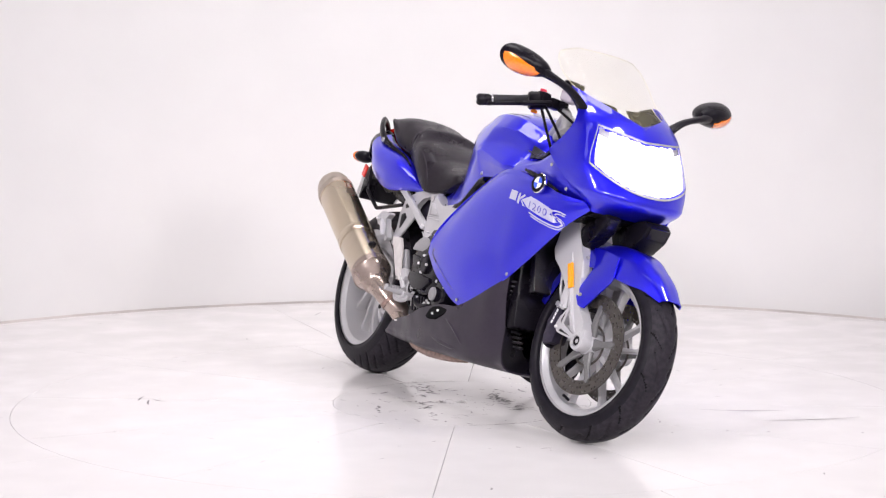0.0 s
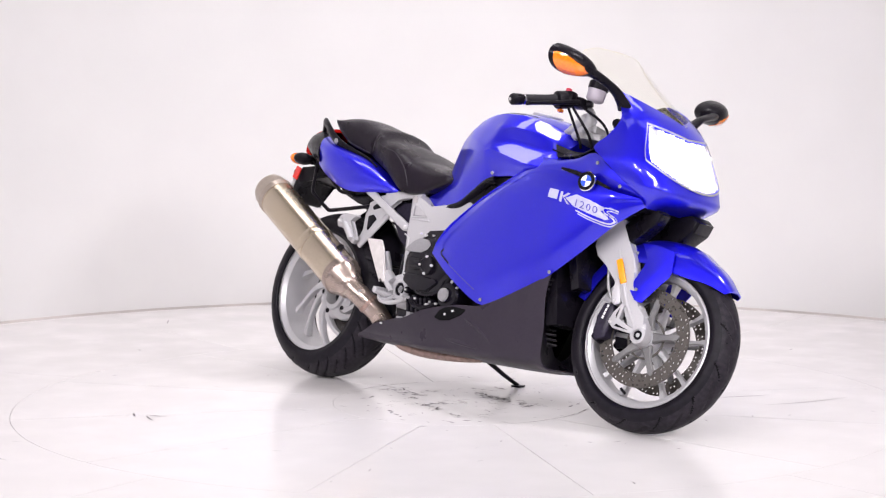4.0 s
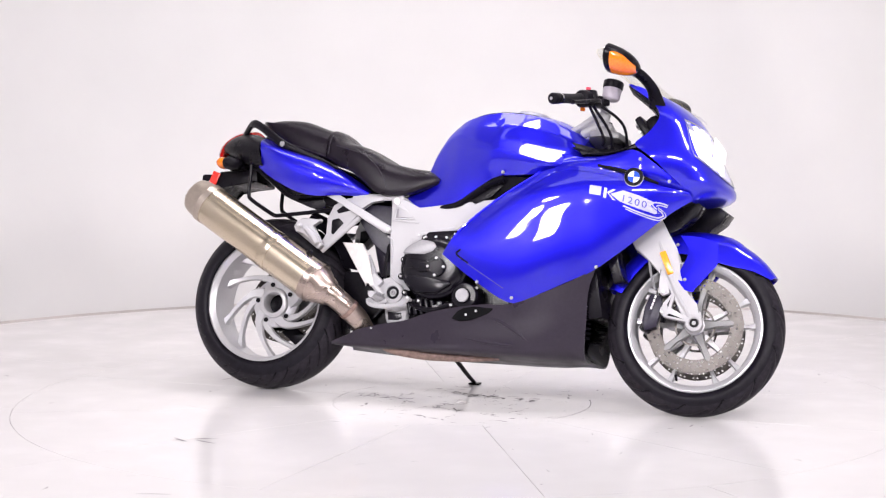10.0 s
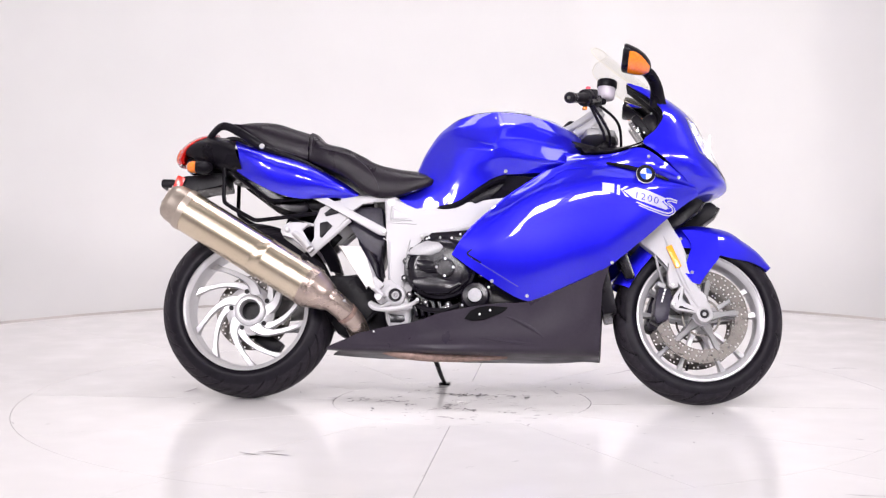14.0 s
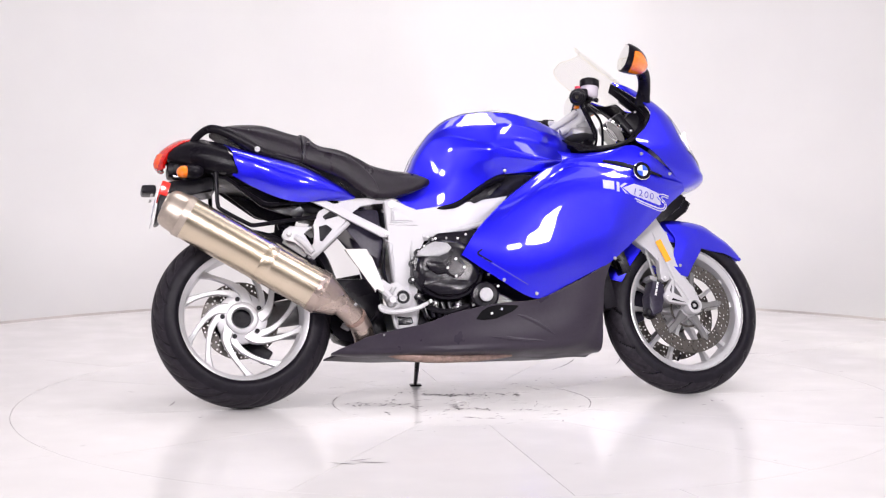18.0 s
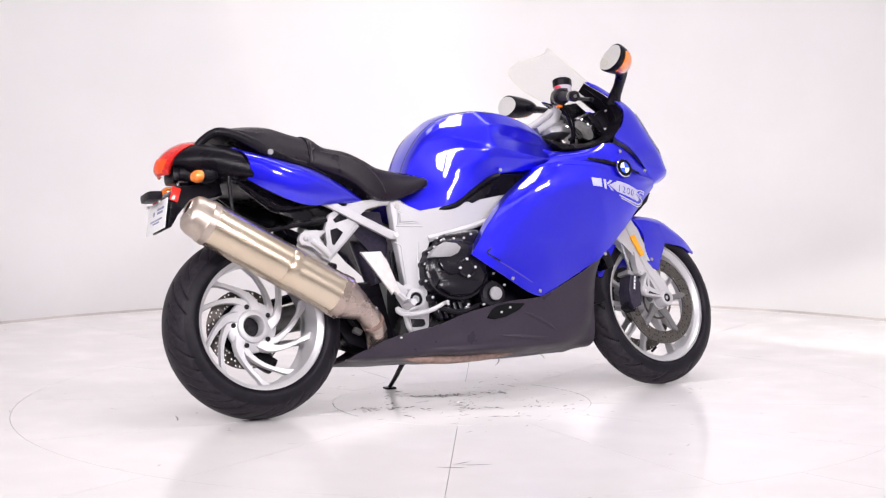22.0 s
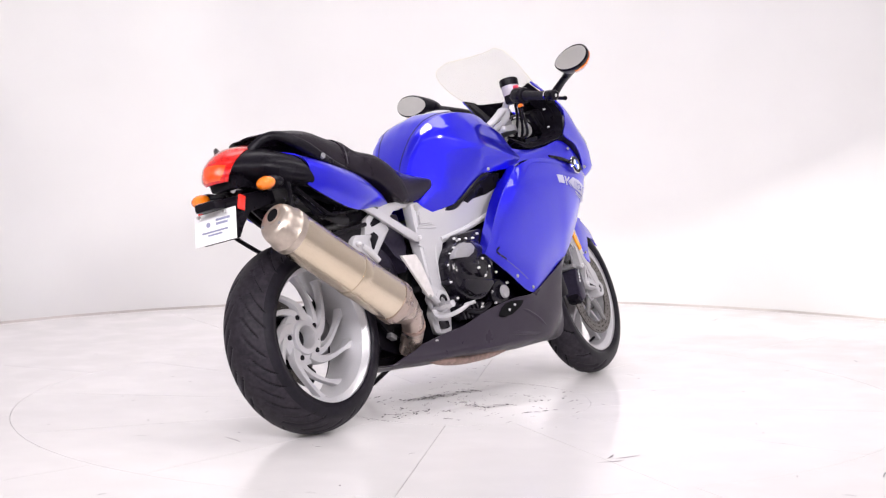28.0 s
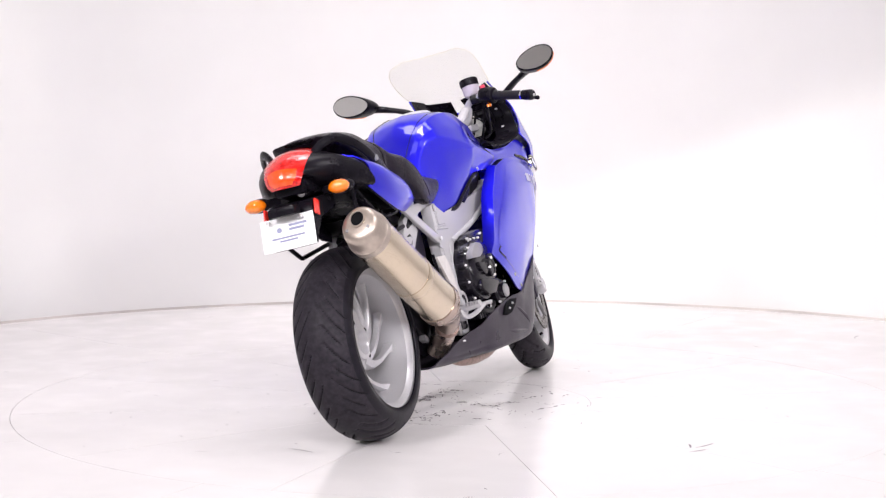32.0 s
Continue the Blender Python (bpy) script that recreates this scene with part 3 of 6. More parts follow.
# ------------------------------------------------ fork, fender, calipers
def fork():
    def leg(s):
        o = [(0.575, 0.560), (0.592, 0.528), (0.639, 0.495), (0.680, 0.466), (0.710, 0.411), (0.751, 0.341), (0.771, 0.302), (0.786, 0.275), (0.818, 0.273), (0.834, 0.300), (0.826, 0.332), (0.802, 0.354), (0.794, 0.386), (0.758, 0.407), (0.740, 0.447), (0.750, 0.493), (0.727, 0.544), (0.706, 0.576), (0.672, 0.615), (0.650, 0.690), (0.590, 0.690)]
        lg = part("fork_leg", plate(o, s * 0.070, s * 0.108, 0.009), SILVER, bike, "silver painted cast fork leg", m=STEER)
        part("leg_rib", tube([(0.668, s * 0.106, 0.560), (0.700, s * 0.107, 0.480), (0.740, s * 0.107, 0.390), (0.790, s * 0.107, 0.310)], [0.004, 0.008, 0.008, 0.004], 14, 8), SILVER, lg, m=STEER)
        part("leg_tip", tube([(0.585, s * 0.080, 0.640), (0.545, s * 0.060, 0.660)], 0.03, 4, 10), SILVER, lg, m=STEER)
        part("axle_clamp", lathe([(s * 0.070, 0.028), (s * 0.100, 0.031), (s * 0.112, 0.027), (s * 0.114, 0.018), (s * 0.106, 0.015)], 24, "y"), SILVER, lg, m=STEER @ Matrix.Translation(AXLE_F))
        part("axle_bolt", lathe([(s * 0.100, 0.016), (s * 0.109, 0.015), (s * 0.109, 0.007), (s * 0.102, 0.006)], 16, "y"), BLACK, lg, m=STEER @ Matrix.Translation(AXLE_F))
        # reflector on the outer face
        part("fork_reflector", block(0.022, 0.008, 0.082, 0.003, pose(0.700, 0.1155 * s, 0.487, 0, -25, 0)), AMBER, lg, "rectangular amber side reflector", m=STEER)
        # caliper bracket and caliper
        part("caliper_bracket", plate([(0.680, 0.470), (0.697, 0.460), (0.711, 0.419), (0.718, 0.385), (0.698, 0.377), (0.682, 0.388), (0.685, 0.417)], s * 0.086, s * 0.112, 0.004), SILVER, lg, m=STEER)
        part("caliper_bracket", plate([(0.724, 0.390), (0.740, 0.382), (0.724, 0.337), (0.732, 0.330), (0.784, 0.314), (0.783, 0.294), (0.707, 0.305), (0.690, 0.322), (0.693, 0.337), (0.706, 0.352)], s * 0.088, s * 0.112, 0.004), SILVER, lg, m=STEER)
        # no holes cut: black plates paint the dark of the bracket's openings
        part("bracket_opening", plate([(0.714, 0.348), (0.724, 0.372), (0.717, 0.335)], s * 0.090, s * 0.1135, 0.001), BLACK, lg, m=STEER)
        part("bracket_opening", plate([(0.722, 0.319), (0.772, 0.303), (0.716, 0.311)], s * 0.090, s * 0.1135, 0.001), BLACK, lg, m=STEER)
        cal = part("brake_caliper", plate([(0.655, 0.385), (0.692, 0.380), (0.700, 0.345), (0.690, 0.311), (0.685, 0.272), (0.645, 0.257), (0.634, 0.290), (0.640, 0.335)], s * 0.040, s * 0.102, 0.010), SHOCK, lg, "dark grey brake caliper with white lettering", m=STEER)
        for k in range(4):
            part("caliper_letter", block(0.006, 0.002, 0.010, 0, pose(0.662 + 0.0035 * k, 0.103 * s, 0.335 + 0.0125 * k, 0, 16, 0)), WHITE, cal, m=STEER)
    both(leg)
    bridge = part("fork_bridge", rings([[(0.632 + 0.030 * math.cos(a), y, 0.640 + 0.05 * math.sin(a)) for a in np.linspace(0, 2 * math.pi, 12, endpoint=False)] for y in np.linspace(-0.085, 0.085, 7)]), SILVER, bike, "silver cast fork bridge", m=STEER)
    part("fork_upper", tube([(0.60, 0, 0.70), (0.66, 0, 0.60)], 0.05, seg=14), SILVER, bike, m=STEER)


fork()


def fender():
    R0 = 0.308
    rows = []
    for a, w, dr in ((24, 0.046, 0.018), (36, 0.064, 0.050), (48, 0.076, 0.078), (62, 0.082, 0.098), (85, 0.084, 0.085), (108, 0.080, 0.055), (128, 0.072, 0.050), (147, 0.062, 0.045)):
        row = []
        for q in (-1, -0.94, -0.80, -0.45, 0, 0.45, 0.80, 0.94, 1):
            drop = dr * abs(q) ** 6 + 0.006 * q * q
            r = R0 + (0.018 if 50 < a < 120 else 0.010) - drop
            row.append((AXLE_F.x + r * math.cos(radians(a + 13)), w * q, AXLE_F.z + r * math.sin(radians(a + 13))))
        rows.append(row)
    fe = part("front_fender", patch(rows, 41, 40, 0.004, 1), BLUE, bike, "glossy blue painted front fender", m=STEER)

    def skirt(s):
        o = [[(0.735, 0.079, 0.590), (0.790, 0.083, 0.588), (0.858, 0.082, 0.574)],
             [(0.766, 0.085, 0.540), (0.815, 0.088, 0.535), (0.862, 0.085, 0.530)],
             [(0.752, 0.094, 0.486), (0.803, 0.094, 0.490), (0.862, 0.087, 0.497)],
             [(0.738, 0.103, 0.440), (0.778, 0.101, 0.445), (0.826, 0.094, 0.448)],
             [(0.765, 0.108, 0.402), (0.778, 0.107, 0.398), (0.791, 0.104, 0.397)]]
        sk = part("fender_skirt", patch([[(x, y * s, z) for x, y, z in r] for r in o], 14, 14, 0.004, -s), BLUE, fe, m=STEER)
        for x, z, y in ((0.729, 0.556, 0.093), (0.764, 0.436, 0.111)):
            part("fender_bolt", lathe([(0, 0.006), (0.004 * s, 0.0045)], 12, "y"), CAST, fe, m=STEER @ pose(x, y * s, z))
    both(skirt)


fender()


# ------------------------------------------------ fairing
NZ = (0.700, 0.725, 0.745, 0.780, 0.812, 0.842, 0.871, 0.916, 0.967, 0.995, 1.023, 1.053, 1.086)
NXF = (0.800, 0.876, 0.902, 0.896, 0.875, 0.861, 0.845, 0.822, 0.797, 0.782, 0.744, 0.702, 0.656)
NXB = (0.790, 0.780, 0.765, 0.725, 0.690, 0.652, 0.612, 0.655, 0.680, 0.672, 0.648, 0.605, 0.556)
NW = (0.128, 0.150, 0.170, 0.199, 0.217, 0.226, 0.220, 0.208, 0.194, 0.186, 0.175, 0.166, 0.159)


def nose_raw(s, z):
    """The rough shape of the nose: s from -1 (right edge) to 1, at height z."""
    xf, xb, w = (smooth_tab(z, NZ, v) for v in (NXF, NXB, NW))
    a = abs(s)
    keel = (math.sqrt(a * a + 0.0225) - 0.15) / 0.861
    drop = min(0.10, xf - xb)
    return (xf - drop * (0.32 * keel + 0.68 * a ** 2.6) - (xf - xb - drop) * a ** 5, w * s * (1.52 - 0.52 * s * s), z)


NOSE = np.array([[nose_raw(s, z) for s in np.linspace(-1, 1, 61)] for z in np.linspace(0.700, 1.086, 52)])
for _ in range(30):     # fair the surface above the chin, its edges held
    NOSE[9:-1, 1:-1, :2] += 0.22 * (NOSE[10:, 1:-1] + NOSE[8:-2, 1:-1] + NOSE[9:-1, 2:] + NOSE[9:-1, :-2] - 4 * NOSE[9:-1, 1:-1])[..., :2]


def nose(s, z, out=0.0):
    """A place on the faired nose, moved out by so much."""
    u, v = (s + 1) / 2 * 60, (z - 0.700) / 0.386 * 51
    i, j = max(0, min(59, int(u))), max(0, min(50, int(v)))
    u, v = u - i, v - j
    p = (NOSE[j, i] * (1 - u) + NOSE[j, i + 1] * u) * (1 - v) + (NOSE[j + 1, i] * (1 - u) + NOSE[j + 1, i + 1] * u) * v
    return np.array((p[0] + out * (1 - s * s), p[1] + out * s, z))


def nacelle():
    top, bot = 0.948, 0.777
    zs, ss = np.linspace(NZ[0], 0.995, 60), np.linspace(-1, 1, 81)
    g = np.array([[nose(s, z) for s in ss] for z in zs])
    bm = sheet(g, 0.004, 1)
    bm.faces.ensure_lookup_table()
    cut = []
    for j in range(59):
        for i in range(80):
            q, z = abs(ss[i] + ss[i + 1]) / 2, (zs[j] + zs[j + 1]) / 2
            u = q / 0.60
            if u < 0.95 and bot + 0.066 * u ** 2.2 + 0.007 < z < top + 0.020 * u - 0.007:
                cut += [bm.faces[2 * (j * 80 + i)], bm.faces[2 * (j * 80 + i) + 1]]
    bmesh.ops.delete(bm, geom=cut, context="FACES")
    na = part("nose_fairing", bm, BLUE, bike, "glossy blue painted nose fairing")

    def wing(s):
        zs = np.linspace(0.995, 1.086, 14)
        g = []
        for z in zs:
            s0 = min(0.93, (z - 0.995) / 0.091 * 0.93)
            g.append([nose(s * q, z) for q in np.linspace(s0, 1, 12)])
        part("nose_wing", sheet(np.array(g), 0.004, s), BLUE, na)
    both(wing)
    # windscreen
    zt = (0.985, 0.995, 1.023, 1.053, 1.086, 1.118, 1.150, 1.180, 1.205, 1.222)
    xf = (0.790, 0.782, 0.744, 0.702, 0.656, 0.614, 0.574, 0.537, 0.505, 0.482)
    hw = (0.004, 0.014, 0.092, 0.140, 0.161, 0.170, 0.173, 0.168, 0.150, 0.108)
    db = (0.0, 0.002, 0.030, 0.062, 0.090, 0.100, 0.100, 0.094, 0.074, 0.038)
    g = []
    for z in np.linspace(zt[0], zt[-1], 30):
        x, w, d = (smooth_tab(z, zt, v) for v in (xf, hw, db))
        g.append([(x - d * s * s + 0.002, w * s, z + 0.002) for s in np.linspace(-1, 1, 25)])
    sc = part("windscreen", sheet(np.array(g), 0.003, 1), SCREEN, bike, "clear faintly yellow windscreen")
    sc.visible_shadow = False
    g = np.array(g)
    rim = [tuple(p) for p in g[8:, 0]] + [tuple(p) for p in g[-1, 1:]] + [tuple(p) for p in g[8:, -1][::-1]]
    part("screen_edge", tube(rim, 0.0008, len(rim), 6, smooth=False), SCREENEDGE, sc, "thin yellowish screen edge")
    # headlight: a lens over the lit reflector
    def patch_at(out, e, deep=0.0):
        g = []
        for v in np.linspace(0, 1, 16):
            row = []
            for u in np.linspace(-1, 1, 31):
                z0 = bot + 0.066 * abs(u) ** 2.2 + e
                z1 = top + 0.020 * abs(u) - e
                q = u * (0.635 - 0.04 * v - e)
                p = nose(q, z0 + (z1 - z0) * v, out)
                p[0] -= deep * (1 - abs(2 * v - 1) ** 5) * (1 - abs(u) ** 5)
                row.append(p)
            g.append(row)
        return np.array(g)
    hl = part("headlight", sheet(patch_at(0.004, 0.0), 0.003, 1), LENS, bike, "large clear headlight, lit, white glare")
    hl.visible_shadow = False
    outer, inner = patch_at(0.0024, -0.002), patch_at(0.0010, 0.004)
    edge = lambda p: np.concatenate([p[0], p[1:, -1], p[-1, -2::-1], p[-2::-1, 0]])
    part("headlight_rim", sheet(np.array([edge(outer), (edge(outer) + edge(inner)) / 2 + (0.0008, 0, 0), edge(inner)]), 0.001, -1), CAST, hl, "thin grey headlight border")
    bowl = patch_at(-0.001, 0.003, 0.055)
    part("headlight_bowl", sheet(bowl, 0.001, 1), BOWL, hl, "silver headlight bowl")
    lit = patch_at(0.001, 0.003, 0.053)
    for u0, u1, v0, v1, mat in ((1, 5, 4, 13, DIM), (6, 11, 4, 14, LAMP), (12, 18, 5, 14, LAMP), (19, 24, 4, 14, LAMP), (25, 29, 4, 13, DIM)):
        part("lit_reflector", sheet(lit[v0:v1 + 1, u0:u1 + 1], 0.001, 1), mat, hl, "glowing headlight reflector")
    front = patch_at(-0.006, 0.003, 0.0)
    # grey sheets paint the reflector's unlit top corners
    for u0, u1 in ((0, 4), (26, 30)):
        part("lens_fin", sheet(front[12:, u0:u1 + 1], 0.002, 1), CAST, hl)
    # the burning filament and the shade before it, which cuts the low beam off above
    # the shade has an added glow, so it won't stand dark before the reflector
    sh = part("lamp_shade", block(0.004, 0.150, 0.090, 0.001, pose(0.842, 0, 0.830, -7, 0, 0) @ pose(0, 0, 0.044)), LAMP, hl, "glowing lamp shade")
    part("filament", block(0.002, 0.024, 0.002, 0, pose(0.818, 0, 0.830, -7, 0, 0) @ pose(0, 0, 0.0012)), BEAM, sh, "burning low beam filament")


nacelle()


PANEL = {}


def side_fairing(s):
    # the large side panel: rows from its lower to its upper edge
    rows = [[(-0.022, -0.262, 0.471), (0.081, -0.268, 0.399), (0.227, -0.250, 0.321), (0.335, -0.246, 0.362), (0.433, -0.244, 0.409), (0.502, -0.240, 0.443), (0.612, -0.224, 0.533), (0.723, -0.200, 0.635), (0.800, -0.172, 0.696)],
            [(0.006, -0.2705, 0.515), (0.105, -0.2815, 0.478), (0.240, -0.2795, 0.445), (0.345, -0.2755, 0.475), (0.440, -0.2685, 0.512), (0.515, -0.2625, 0.538), (0.620, -0.2445, 0.602), (0.722, -0.2165, 0.667), (0.798, -0.1785, 0.704)],
            [(0.051, -0.2640, 0.573), (0.150, -0.2800, 0.565), (0.265, -0.2830, 0.568), (0.365, -0.2800, 0.590), (0.450, -0.2750, 0.615), (0.525, -0.2700, 0.632), (0.625, -0.2530, 0.664), (0.720, -0.2240, 0.694), (0.795, -0.1820, 0.710)],
            [(0.150, -0.2480, 0.665), (0.225, -0.2700, 0.676), (0.305, -0.2770, 0.687), (0.385, -0.2770, 0.697), (0.460, -0.2740, 0.706), (0.532, -0.2700, 0.710), (0.628, -0.2560, 0.714), (0.718, -0.2300, 0.712), (0.792, -0.1870, 0.715)],
            [(0.288, -0.232, 0.765), (0.330, -0.238, 0.778), (0.370, -0.242, 0.786), (0.415, -0.246, 0.788), (0.470, -0.248, 0.784), (0.540, -0.248, 0.772), (0.630, -0.245, 0.752), (0.715, -0.228, 0.730), (0.790, -0.190, 0.720)]]
    rows = [sided(r, s) for r in rows]
    PANEL[s] = net(rows, 48, 28)
    sp = part("side_fairing", sheet(PANEL[s], 0.005, -s), BLUE, bike, "large glossy blue fairing side panel")
    # turned-in rear lip
    lip = [[(-0.022, -0.262, 0.471), (0.006, -0.272, 0.515), (0.051, -0.268, 0.573), (0.150, -0.250, 0.665), (0.288, -0.232, 0.765)],
           [(-0.012, -0.225, 0.478), (0.016, -0.228, 0.525), (0.062, -0.222, 0.585), (0.160, -0.205, 0.678), (0.292, -0.200, 0.772)]]
    part("fairing_lip", patch([sided(r, s) for r in lip], 24, 4, 0.004, s), BLUE, sp)
    # upper panel between side panel and nose
    up = [[(0.286, -0.212, 0.768), (0.370, -0.218, 0.788), (0.470, -0.222, 0.784), (0.560, -0.224, 0.766), (0.650, -0.222, 0.743), (0.800, -0.174, 0.713)],
          [(0.300, -0.202, 0.797), (0.380, -0.210, 0.810), (0.480, -0.218, 0.812), (0.570, -0.226, 0.805), (0.665, -0.232, 0.775), (0.795, -0.184, 0.722)],
          [(0.345, -0.188, 0.838), (0.415, -0.196, 0.828), (0.510, -0.208, 0.832), (0.605, -0.224, 0.850), (0.680, -0.230, 0.805), (0.790, -0.190, 0.730)]]
    part("upper_fairing", patch([sided(r, s) for r in up], 32, 12, 0.004, -s), BLUE, bike)
    # bolts
    for x, y, z in ((0.113, -0.249, 0.387), (0.230, -0.221, 0.342), (0.513, -0.216, 0.458), (0.632, -0.211, 0.822), (0.733, -0.200, 0.752)):
        part("fairing_bolt", lathe([(0, 0.0062), (0.003, 0.005)], 12, "y"), CAST, sp, m=Matrix.Translation((x, -y * s, z)) @ (Matrix.Identity(4) if s > 0 else Matrix.Rotation(math.pi, 4, "Z")))
    # dark slot with the round badge
    sl = [[(0.490, -0.248, 0.789), (0.560, -0.252, 0.772), (0.640, -0.251, 0.752), (0.700, -0.242, 0.735)],
          [(0.490, -0.246, 0.796), (0.560, -0.249, 0.786), (0.640, -0.246, 0.764), (0.700, -0.238, 0.741)]]
    part("air_slot", patch([sided(r, s) for r in sl], 14, 4, 0.004, -s), BLACK, sp, "black slot in the fairing")
    bm0 = Matrix.Translation((0.622, 0.231 * s, 0.756)) @ Matrix.Rotation(radians(6 * s), 4, "X") @ Matrix.Rotation(radians(-8 * s), 4, "Z")
    if s < 0:
        bm0 = bm0 @ Matrix.Rotation(math.pi, 4, "Z")
    bd = part("badge", lathe([(0.0, 0.033), (0.006, 0.033), (0.0085, 0.031)], 40, "y"), CHROME, sp, "round black, blue and white enamel badge", m=bm0)
    part("badge_ring", lathe([(0.008, 0.0305), (0.0095, 0.0305), (0.0095, 0.020), (0.008, 0.020)], 40, "y", closed=True), BLACK, bd, m=bm0)
    for k in range(4):
        fan = [(0, 0)] + arc(0, 0, 0.0195, 90 * k, 90 * k + 90, 8)
        part("badge_quarter", plate(fan, 0.008, 0.0098, 0), BADGEBLUE if k % 2 else WHITE, bd, m=bm0)


both(side_fairing)


def belly(s):
    rows = [[(0.505, -0.232, 0.452), (0.430, -0.246, 0.405), (0.335, -0.246, 0.360), (0.228, -0.250, 0.318), (0.109, -0.245, 0.310), (-0.046, -0.232, 0.283), (-0.152, -0.215, 0.250), (-0.239, -0.196, 0.236), (-0.345, -0.178, 0.214)],
            [(0.480, -0.215, 0.380), (0.420, -0.235, 0.330), (0.330, -0.240, 0.290), (0.225, -0.242, 0.262), (0.109, -0.238, 0.250), (-0.046, -0.225, 0.228), (-0.152, -0.208, 0.208), (-0.250, -0.190, 0.200), (-0.385, -0.168, 0.196)],
            [(0.474, -0.196, 0.285), (0.422, -0.216, 0.225), (0.325, -0.232, 0.195), (0.220, -0.235, 0.185), (0.105, -0.232, 0.180), (-0.050, -0.220, 0.176), (-0.155, -0.202, 0.178), (-0.290, -0.176, 0.178), (-0.420, -0.154, 0.184)],
            [(0.472, -0.172, 0.162), (0.415, -0.170, 0.162), (0.325, -0.200, 0.155), (0.220, -0.206, 0.153), (0.105, -0.206, 0.153), (-0.050, -0.204, 0.154), (-0.155, -0.182, 0.158), (-0.310, -0.152, 0.158), (-0.462, -0.130, 0.166)],
            [(0.467, 0.0, 0.154), (0.415, 0.0, 0.146), (0.330, 0.0, 0.144), (0.220, 0.0, 0.145), (0.105, 0.0, 0.147), (-0.050, 0.0, 0.148), (-0.155, 0.0, 0.152), (-0.280, 0.0, 0.156), (-0.425, 0.0, 0.172)]]
    PANEL["pan", s] = net([sided(r, s) for r in rows], 60, 40)
    b = part("belly_pan", patch([sided(r, s) for r in rows], 40, 26, 0.005, s), BELLY, bike, "dark grey plastic belly pan, scuffed")
    # front closing wall of the pan
    fr = [[(0.505, -0.232, 0.452), (0.480, -0.215, 0.380), (0.474, -0.196, 0.285), (0.472, -0.172, 0.162), (0.467, 0.0, 0.154)],
          [(0.455, -0.190, 0.470), (0.440, -0.170, 0.390), (0.430, -0.130, 0.300), (0.428, -0.080, 0.205), (0.428, 0.0, 0.185)]]
    part("belly_front", patch([sided(r, s) for r in fr], 18, 5, 0.004, -s), BLACK, b)


both(belly)


